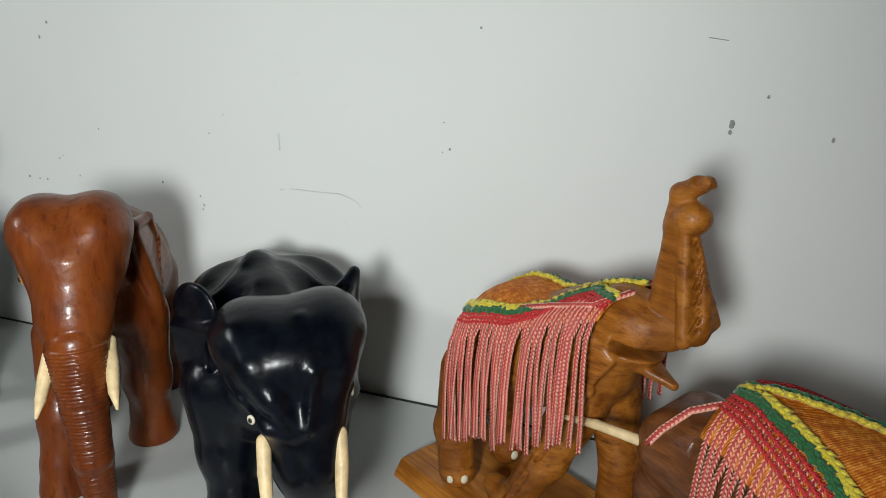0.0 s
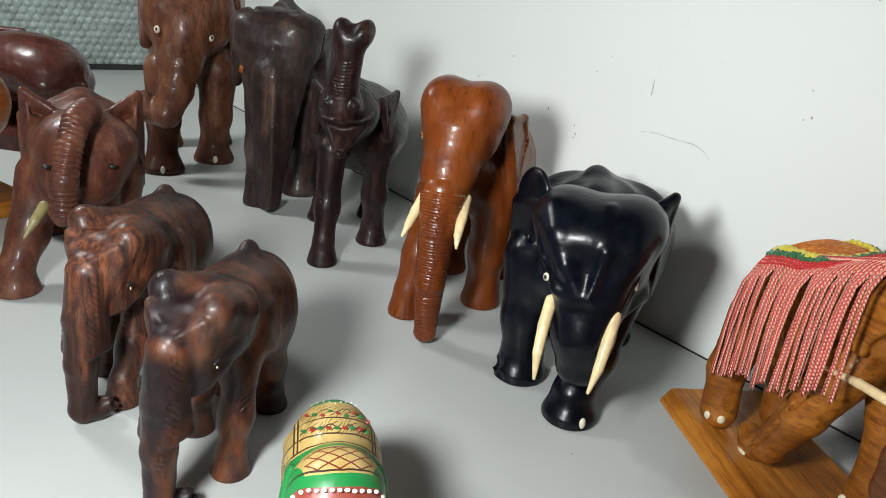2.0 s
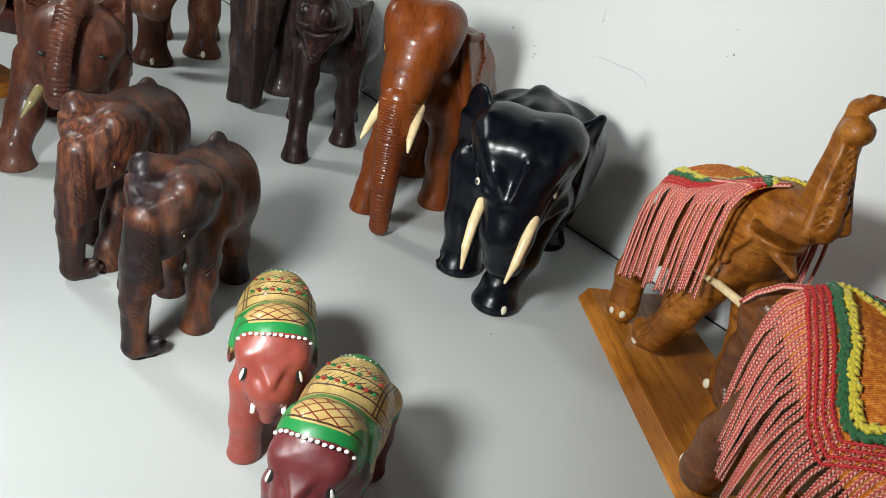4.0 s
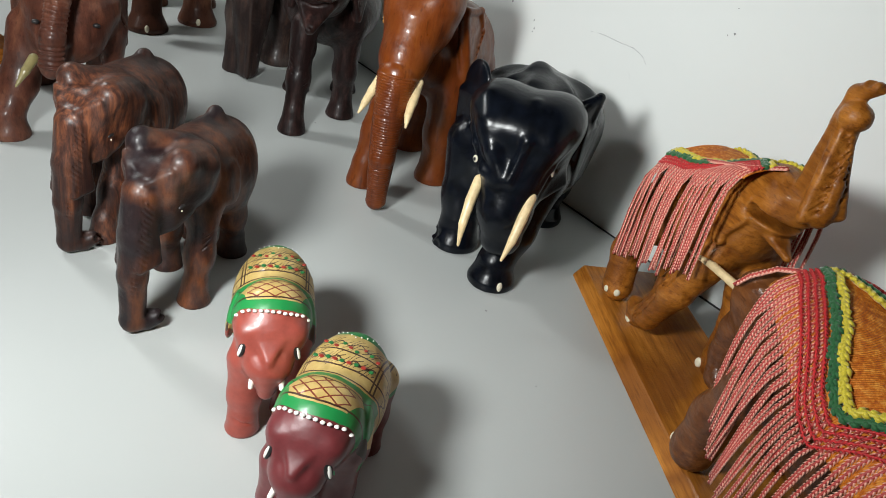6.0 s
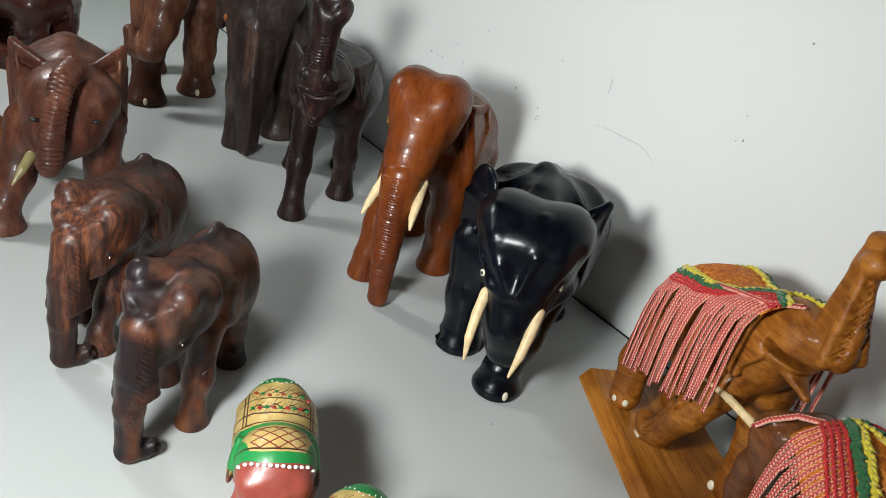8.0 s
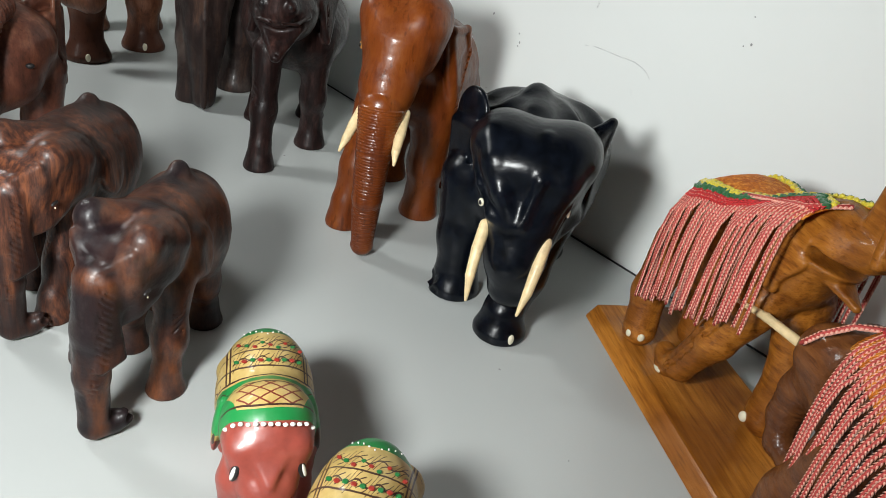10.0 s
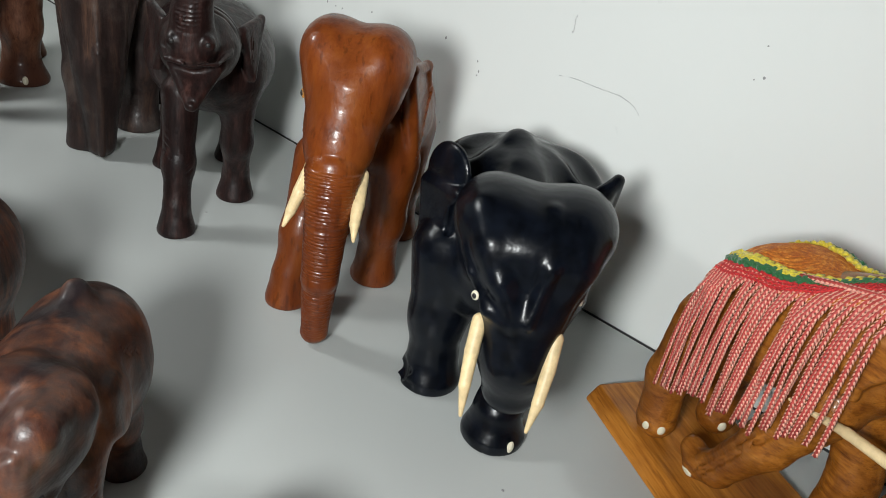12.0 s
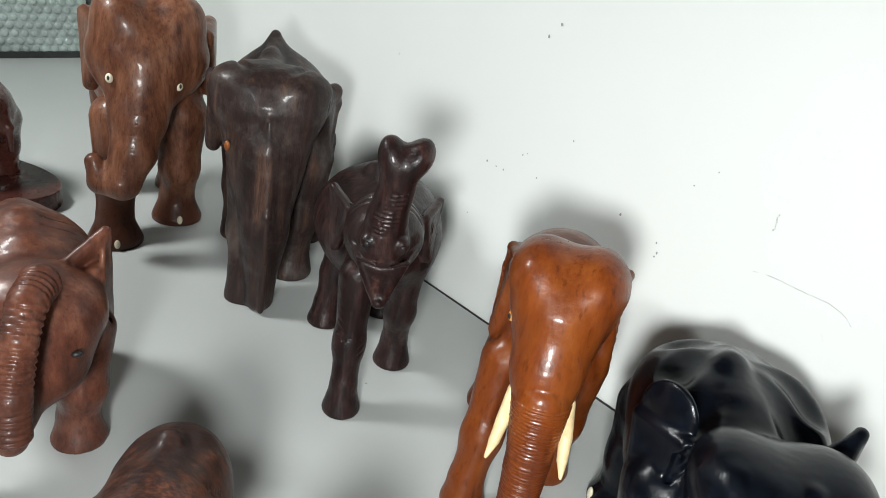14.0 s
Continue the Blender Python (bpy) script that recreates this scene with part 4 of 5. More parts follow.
        nl.ell((0.0545, 0.0224 * s, 0.0905), (0.0006, 0.0006, 0.0011), (0, 0, 4 * s), 0.0004)
        pu.ell((0.0545, 0.0222 * s, 0.0935), (0.003, 0.0011, 0.0012), (0, 12, 4 * s), 0.0004)
    for q in (c, nl, pu):
        q.turn(n0 if q is c else 0, (0.025, 0, 0), -20, (-0.002, 0.0045, lift))
    carved("rosewood_elephant", layers(c, iv, nl, pu, 0.0009), [mat, IVORY, NAIL, PUPIL], m, label, "elephant figurine", "carved elephants", size=(scale, scale, scale))


def math_node(nt, op, a, b=None):
    n = nt.nodes.new("ShaderNodeMath")
    n.operation = op
    for i, v in enumerate((a, b)):
        if v is None:
            continue
        if isinstance(v, (int, float)):
            n.inputs[i].default_value = v
        else:
            nt.links.new(v, n.inputs[i])
    return n.outputs[0]


def between(nt, v, lo, hi):
    return math_node(nt, "MULTIPLY", math_node(nt, "GREATER_THAN", v, lo), math_node(nt, "LESS_THAN", v, hi))


def painted_coat(name, red):
    """Gloss paint laid out in the figure's own space: red body, green bands, gold fields with dark line work."""
    m, nt, b = material(name)
    tc = nt.nodes.new("ShaderNodeTexCoord")
    sep = nt.nodes.new("ShaderNodeSeparateXYZ")
    nt.links.new(tc.outputs["Object"], sep.inputs[0])
    x, y, z = sep.outputs
    ay = math_node(nt, "ABSOLUTE", y)
    # distance along the body, bowed towards the sides
    bow = math_node(nt, "MULTIPLY", math_node(nt, "MULTIPLY", y, y), 17.0)
    p = math_node(nt, "ADD", x, bow)
    wob = noise_tex(nt, tc.outputs["Object"], 90.0, 2.0, 0.5)
    p = math_node(nt, "ADD", p, math_node(nt, "MULTIPLY", math_node(nt, "SUBTRACT", wob, 0.5), 0.0016))
    fine = noise_tex(nt, tc.outputs["Object"], 160.0, 4.0, 0.6)
    redc = ramp(nt, fine, [(0.3, tuple(c * 0.85 for c in red)), (0.7, tuple(c * 1.12 for c in red))])
    gold = ramp(nt, fine, [(0.3, (0.36, 0.25, 0.075)), (0.7, (0.5, 0.36, 0.13))])
    green, dark = (0.01, 0.2, 0.045), (0.045, 0.018, 0.008)
    high = math_node(nt, "GREATER_THAN", z, 0.046)
    col = mix(nt, math_node(nt, "MULTIPLY", math_node(nt, "LESS_THAN", p, 0.0355), math_node(nt, "GREATER_THAN", z, math_node(nt, "ADD", 0.048, math_node(nt, "MULTIPLY", math_node(nt, "MAXIMUM", x, 0.0), 0.8)))), redc, gold)
    cover = math_node(nt, "MULTIPLY", high, math_node(nt, "LESS_THAN", p, 0.0355))

    def paint(col, mask, c):
        return mix(nt, math_node(nt, "MULTIPLY", mask, cover), col, c)

    # floral scrolls: two winding stems across the back, each with slanting leaf strokes, and one along either flank
    def stroke(v, half):
        return math_node(nt, "LESS_THAN", math_node(nt, "ABSOLUTE", v), half)

    for mid, swing, beat, phase in ((-0.0095, 0.0016, 640.0, 0.4), (-0.0225, 0.0018, 560.0, 1.9)):
        wave = math_node(nt, "MULTIPLY", math_node(nt, "SINE", math_node(nt, "ADD", math_node(nt, "MULTIPLY", y, beat), phase)), swing)
        off = math_node(nt, "SUBTRACT", math_node(nt, "SUBTRACT", p, mid), wave)
        inner = math_node(nt, "LESS_THAN", ay, 0.0178)
        col = paint(col, math_node(nt, "MULTIPLY", stroke(off, 0.0005), inner), dark)
        slant = math_node(nt, "ABSOLUTE", math_node(nt, "SINE", math_node(nt, "ADD", math_node(nt, "MULTIPLY", y, beat * 2.0), math_node(nt, "MULTIPLY", off, 800.0))))
        leaf = math_node(nt, "MULTIPLY", math_node(nt, "LESS_THAN", slant, 0.3), stroke(off, 0.0048))
        col = paint(col, math_node(nt, "MULTIPLY", leaf, inner), dark)
    flank = math_node(nt, "SUBTRACT", z, math_node(nt, "ADD", 0.066, math_node(nt, "MULTIPLY", math_node(nt, "SINE", math_node(nt, "MULTIPLY", x, 520.0)), 0.003)))
    side = math_node(nt, "MULTIPLY", math_node(nt, "GREATER_THAN", ay, 0.0215), math_node(nt, "LESS_THAN", p, 0.002))
    col = paint(col, math_node(nt, "MULTIPLY", stroke(flank, 0.0006), side), dark)
    spray = math_node(nt, "LESS_THAN", math_node(nt, "ABSOLUTE", math_node(nt, "SINE", math_node(nt, "ADD", math_node(nt, "MULTIPLY", x, 900.0), math_node(nt, "MULTIPLY", flank, 500.0)))), 0.16)
    col = paint(col, math_node(nt, "MULTIPLY", math_node(nt, "MULTIPLY", spray, stroke(flank, 0.006)), side), dark)
    for lo, hi in ((0.0305, 0.0355), (0.0042, 0.0092), (-0.05, -0.0335)):
        col = paint(col, math_node(nt, "MULTIPLY", between(nt, p, lo, hi), math_node(nt, "GREATER_THAN", z, 0.07)), green)
    brow = math_node(nt, "MULTIPLY", between(nt, p, 0.0042, 0.0355), math_node(nt, "GREATER_THAN", math_node(nt, "ADD", ay, math_node(nt, "MULTIPLY", math_node(nt, "ABSOLUTE", math_node(nt, "SUBTRACT", p, 0.018)), 0.4)), 0.0205))
    col = paint(col, math_node(nt, "MULTIPLY", brow, math_node(nt, "GREATER_THAN", z, 0.066)), green)
    # lattice inside the front field
    u = math_node(nt, "ABSOLUTE", math_node(nt, "SINE", math_node(nt, "MULTIPLY", math_node(nt, "ADD", p, math_node(nt, "MULTIPLY", y, 0.7)), 440.0)))
    v = math_node(nt, "ABSOLUTE", math_node(nt, "SINE", math_node(nt, "MULTIPLY", math_node(nt, "SUBTRACT", p, math_node(nt, "MULTIPLY", y, 0.7)), 440.0)))
    lat = math_node(nt, "LESS_THAN", math_node(nt, "MINIMUM", u, v), 0.24)
    field = math_node(nt, "MULTIPLY", between(nt, p, 0.0125, 0.0285), math_node(nt, "LESS_THAN", ay, 0.0158))
    col = paint(col, math_node(nt, "MULTIPLY", lat, field), (0.16, 0.025, 0.012))
    for lo, hi in ((0.0115, 0.0126), (0.0285, 0.0295), (0.0018, 0.0028), (-0.0052, -0.0042), (-0.0166, -0.0156)):
        col = paint(col, between(nt, p, lo, hi), dark)
    for lo, hi in ((0.0185, 0.0193), (0.0203, 0.0211)):
        col = paint(col, math_node(nt, "MULTIPLY", between(nt, ay, lo, hi), math_node(nt, "LESS_THAN", p, 0.0026)), dark)
    col = paint(col, math_node(nt, "MULTIPLY", between(nt, z, 0.046, 0.051), math_node(nt, "LESS_THAN", p, 0.03)), green)
    nt.links.new(col, b.inputs["Base Color"])
    b.inputs["Roughness"].default_value, b.inputs["Coat Weight"].default_value, b.inputs["Coat Roughness"].default_value = 0.42, 0.18, 0.14
    bump(nt, fine, 0.25, 0.0008, b)
    return m


PAINT_WHITE = plain("white_enamel_dots", (0.8, 0.78, 0.72), 0.35, 0.2, 0.05)
PAINT_SCARLET = plain("scarlet_paint", (0.26, 0.022, 0.012), 0.3, 0.4)
PAINT_LEAF = plain("leaf_green_paint", (0.012, 0.13, 0.03), 0.3, 0.4)


def painted_elephant(m, coat, label):
    c, iv, nl, pu = fresh()
    c.ell((-0.018, 0, 0.0585), (0.042, 0.0265, 0.0365), k=0.006)
    for sx, sy in ((0.038, -0.012), (0.02, 0.014), (-0.04, -0.014), (-0.044, 0.014)):
        leg(c, (sx - 0.006, sy, 0.052), (sx, sy), 0.0095, 1.12, k=0.007)
    c.ell((0.02, 0, 0.074), (0.024, 0.0235, 0.025), k=0.008)
    # flat shield of a face, a three-cornered nose ridge, a blunt muzzle and a short curled trunk under it
    c.leaf((0.036, -0.012, 0.076), (0.036, 0.012, 0.076), (0.046, 0, 0.05), 0.009, 0.006)
    c.leaf((0.039, -0.0085, 0.08), (0.039, 0.0085, 0.08), (0.0525, 0, 0.0675), 0.0026, 0.003)
    c.ell((0.045, 0, 0.0585), (0.0118, 0.0138, 0.0105), k=0.004)
    c.chain([(0.049, 0, 0.051), (0.0495, 0, 0.042), (0.044, 0, 0.036)], [0.0062, 0.0046, 0.003], 0.003)
    for i in range(4):
        z = 0.0635 - 0.0028 * i
        c.chain([(0.0565, -0.007, z), (0.0588, 0.0, z - 0.0004), (0.0565, 0.007, z)], [0.0005, 0.0006, 0.0005], 0.0006, cut=True)
    for i in range(7):
        z = 0.044 - 0.005 * i
        c.chain([(0.0445, -0.021, z + 0.002), (0.0475, -0.0125, z - 0.002), (0.046, -0.006, z - 0.004)], [0.0006, 0.0008, 0.0006], 0.0007, cut=True)
    for s in (-1, 1):
        c.ell((0.006, 0.0235 * s, 0.064), (0.012, 0.003, 0.017), (5 * s, 0, 10 * s), 0.004)
        iv.chain([(0.048, 0.0082 * s, 0.0515), (0.055, 0.0088 * s, 0.0495)], [0.0019, 0.0015], 0.001)
    verts, _ = c.skin(0.0012)
    for s in (-1, 1):
        # an almond eye on the front of the cheek, white inside a dark outline
        at_eye = (np.abs(verts[:, 1] - 0.0155 * s) < 0.0015) & (np.abs(verts[:, 2] - 0.0695) < 0.0015)
        x = float(verts[at_eye, 0].max())
        pu.ell((x - 0.0011, 0.0155 * s, 0.0695), (0.0013, 0.0025, 0.006), (8 * s, -14, 42 * s), 0.0004)
        nl.ell((x - 0.0006, 0.0163 * s, 0.069), (0.0011, 0.0013, 0.0046), (8 * s, -14, 42 * s), 0.0004)
    red_dots, leaf_dots = Carving(), Carving()

    def dot(layer, x, y, r, flat=0.35):
        d = (verts[:, 0] - x) ** 2 + (verts[:, 1] - y) ** 2 + np.where(verts[:, 2] < 0.05, 1.0, 0)
        near = np.argsort(d)[:12]
        top = verts[near[np.argmax(verts[near, 2])]]
        layer.ell((x, y, top[2]), (r, r, r * (0.55 if flat > 0.5 else 0.28)), k=0.0003)

    for i in range(13):
        y = -0.0204 + 0.0034 * i
        dot(iv, 0.0372 - 17.0 * y * y * 0.95, y, 0.0015, 1.0)
    for i in range(9):
        y = -0.016 + 0.004 * i
        dot(red_dots if i % 2 else leaf_dots, -0.008 - 17 * y * y, y, 0.0017)
        dot(leaf_dots if i % 2 else red_dots, -0.0215 - 17 * y * y + 0.002 * (i % 3), y + 0.001, 0.0015)
    for i in range(9):
        dot(iv, -0.031 - 0.002 * abs(i - 4), -0.012 + 0.003 * i, 0.0008, 1.0)
    lay = layers(c, iv, nl, pu, 0.0009)
    lay += [(red_dots, 4, 0.0005, False), (leaf_dots, 5, 0.0005, False)]
    ob = carved("painted_elephant", lay, [coat, PAINT_WHITE, PAINT_WHITE, PUPIL, PAINT_SCARLET, PAINT_LEAF], m, label, "elephant figurine", "painted elephants")
    ob.scale = (0.98, 0.98, 0.94)


def board_frame(u=0.0, v=0.0, z=0.0, turn=0.0):
    return stand(-0.047, 0.519, 0.868, -0.497) @ Matrix.Diagonal((1.045, 1, 1, 1)) @ pose(u, v, z, 0, 0, turn)


def fighting_pair():
    bm = box(0, 0.42, -0.004, 0.088, 0, 0.012)
    for v in bm.verts:
        if v.co.z > 0.006 and v.co.y < 0:
            v.co.y += 0.0085
    ob = finish("display_board", bm, BOARD_WOOD, bevel=0.0022)
    ob.matrix_world = board_frame()
    tagged(ob, "long honey-brown wooden board carrying two carved elephants", "wooden base")
    # rearing elephant, with its tail end over the board's far end
    c, iv, nl, pu = fresh()
    c.uneven = 0.00018
    c.ell((-0.015, 0, 0.115), (0.062, 0.031, 0.038), (0, -22, 0), k=0.006)
    c.ell((-0.038, 0, 0.1), (0.03, 0.03, 0.04), k=0.012)
    c.ell((0.03, 0, 0.135), (0.034, 0.029, 0.036), k=0.012)
    c.chain([(-0.05, -0.02, 0.09), (-0.057, -0.026, 0.045), (-0.052, -0.027, 0.012)], [0.019, 0.0125, 0.013], 0.008)
    c.chain([(-0.05, 0.02, 0.09), (-0.056, 0.022, 0.045), (-0.05, 0.02, 0.012)], [0.019, 0.0125, 0.013], 0.008)
    nl.ell((-0.0475, -0.0375, 0.0115), (0.003, 0.0022, 0.0038), (0, 0, 20), 0.0004)
    nl.ell((-0.041, -0.031, 0.012), (0.0022, 0.003, 0.0038), (0, 0, -30), 0.0004)
    nl.ell((-0.0385, 0.016, 0.012), (0.002, 0.003, 0.0038), (0, 0, -10), 0.0004)
    # near foreleg folded back under it, far foreleg planted
    c.chain([(0.038, -0.014, 0.105), (0.02, -0.02, 0.06), (0.0, -0.022, 0.02)], [0.016, 0.013, 0.0105], 0.006)
    c.chain([(0.0, -0.022, 0.02), (-0.012, -0.022, 0.012), (-0.02, -0.022, 0.016)], [0.0105, 0.009, 0.008], 0.004)
    nl.ell((-0.011, -0.0305, 0.008), (0.0045, 0.0012, 0.0022), (0, 0, 0), 0.0004)
    c.chain([(0.035, 0.018, 0.105), (0.045, 0.021, 0.055), (0.044, 0.022, 0.013)], [0.018, 0.0125, 0.0135], 0.006)
    nl.ell((0.0405, 0.0085, 0.011), (0.0032, 0.002, 0.0042), (0, 0, 15), 0.0004)
    for i in range(9):
        c.chain([(0.034 - 0.004 * i, -0.0318, 0.085 - 0.008 * i), (0.026 - 0.004 * i, -0.0322, 0.073 - 0.008 * i)], [0.0013, 0.001], 0.001, cut=True)
        c.chain([(0.028 - 0.004 * i, -0.032, 0.083 - 0.008 * i), (0.02 - 0.004 * i, -0.0325, 0.072 - 0.008 * i)], [0.0011, 0.0009], 0.001, cut=True)
    c.ell((0.056, 0, 0.158), (0.026, 0.022, 0.023), k=0.012)
    c.chain([(0.054, 0, 0.162), (0.08, 0, 0.166), (0.0945, 0, 0.1745)], [0.0175, 0.0105, 0.0065], 0.006)
    # trunk: a broad flat wedge bent upright, its outer faces fluted in a fan, a knob and a torn tip above
    c.leaf((0.0735, 0, 0.166), (0.0935, 0, 0.169), (0.0795, 0, 0.226), 0.0076, 0.002)
    c.chain([(0.0885, 0, 0.1635), (0.0965, 0, 0.1745), (0.0945, 0, 0.19), (0.0835, 0, 0.224)], [0.0052, 0.0055, 0.005, 0.004], 0.002)
    low, far, top = Vector((0.094, -0.0105, 0.167)), Vector((0.0975, 0.009, 0.173)), Vector((0.0835, -0.003, 0.226))
    c.leaf(low, far, top, 0.004, 0.0015)
    out = (far - low).cross(top - low).normalized()
    for i in range(12):
        f = i / 13
        a, b = low.lerp(top, f) + out * 0.0042, far.lerp(top, min(1, f + 0.2)) + out * 0.004
        c.chain([a - (b - a) * 0.1, a.lerp(b, 0.5) + out * 0.0003, b + (b - a) * 0.05], [0.0007, 0.0012, 0.001], 0.0003, cut=True)
    c.ell((0.0855, -0.001, 0.2285), (0.0094, 0.0092, 0.0088), k=0.0015)
    c.chain([(0.0755, 0, 0.222), (0.0775, 0, 0.239), (0.0865, 0.0, 0.246), (0.0915, 0.0, 0.247)], [0.0055, 0.0055, 0.0048, 0.004], 0.002)
    for a, b in (((0.0965, -0.005, 0.2425), (0.0945, 0.004, 0.2535)), ((0.0735, -0.006, 0.2425), (0.081, -0.006, 0.2515)), ((0.0875, -0.006, 0.2475), (0.0855, 0.004, 0.2535)), ((0.088, -0.007, 0.2405), (0.0945, 0.0, 0.2425))):
        c.cone(a, b, 0.002, 0.0026, 0.001, cut=True)
    # open mouth: hollow, then a thin pointed lower lip
    c.leaf((0.045, -0.016, 0.147), (0.045, 0.016, 0.147), (0.086, 0, 0.134), 0.0027, 0.002)
    c.leaf((0.062, -0.02, 0.153), (0.062, 0.02, 0.153), (0.1, 0, 0.146), 0.0042, 0.002, cut=True)
    for s in (-1, 1):
        c.leaf((0.036, 0.024 * s, 0.16), (0.03, 0.029 * s, 0.15), (0.05, 0.024 * s, 0.122), 0.0035, 0.002)
        c.leaf((0.036, 0.024 * s, 0.16), (0.06, 0.02 * s, 0.145), (0.046, 0.025 * s, 0.122), 0.003, 0.002)
        for k, (dx, dz) in enumerate(((0, 0), (0.006, 0.001), (0.003, -0.004), (-0.004, -0.003))):
            c.cone((0.064 + dx, 0.0215 * s, 0.163 + dz), (0.067 + dx, 0.021 * s, 0.164 + dz), 0.0015, 0.0012, 0.001, cut=True)
    carved("rearing_elephant", layers(c, iv, nl, pu, 0.0011), [HONEY, IVORY, NAIL, PUPIL], board_frame(0.1, 0.044, 0.012),
           "honey-coloured carved elephant rearing with raised trunk on the board", "elephant figurine", "fighting elephants")
    # charging elephant, facing it
    c, iv, nl, pu = fresh()
    c.uneven = 0.00018
    c.ell((-0.012, 0, 0.094), (0.088, 0.043, 0.044), (0, 4, 0), k=0.006)
    c.ell((0.082, 0.0, 0.1), (0.034, 0.028, 0.03), k=0.018)
    c.ell((0.05, 0, 0.105), (0.04, 0.034, 0.036), k=0.015)
    c.chain([(0.04, 0.03, 0.085), (0.055, 0.036, 0.045), (0.06, 0.037, 0.013)], [0.02, 0.014, 0.0145], 0.008)
    c.chain([(0.04, -0.028, 0.085), (0.06, -0.03, 0.045), (0.062, -0.03, 0.013)], [0.02, 0.014, 0.0145], 0.008)
    c.chain([(-0.06, 0.028, 0.085), (-0.065, 0.03, 0.045), (-0.06, 0.03, 0.013)], [0.024, 0.016, 0.0165], 0.008)
    c.chain([(-0.06, -0.028, 0.085), (-0.065, -0.03, 0.045), (-0.06, -0.03, 0.013)], [0.024, 0.016, 0.0165], 0.008)
    nl.ell((0.0715, 0.0445, 0.011), (0.0032, 0.0022, 0.0038), (0, 0, -50), 0.0004)
    for s in (-1, 1):
        c.ell((0.092, 0.014 * s, 0.11), (0.018, 0.015, 0.019), (0, 0, 20 * s), 0.008)
        pu.ell((0.093, 0.0275 * s, 0.104), (0.004, 0.0016, 0.0022), k=0.0004)
    iv.chain([(0.1, 0.0225, 0.109), (0.132, 0.026, 0.106), (0.162, 0.031, 0.1005)], [0.0031, 0.0028, 0.001], 0.001)
    c.chain([(0.09, 0.007, 0.1), (0.1, 0.012, 0.079), (0.101, 0.014, 0.059), (0.094, 0.016, 0.044), (0.083, 0.016, 0.042), (0.077, 0.015, 0.053)],
            [0.018, 0.0125, 0.0098, 0.0085, 0.0075, 0.0055], 0.003, groove=(0.0009, 0.006))
    carved("charging_elephant", layers(c, iv, nl, pu, 0.0011), [RED_HONEY, IVORY, NAIL, PUPIL], board_frame(0.29, 0.044, 0.012, 180),
           "reddish-brown carved elephant with lowered head on the board", "elephant figurine", "fighting elephants")


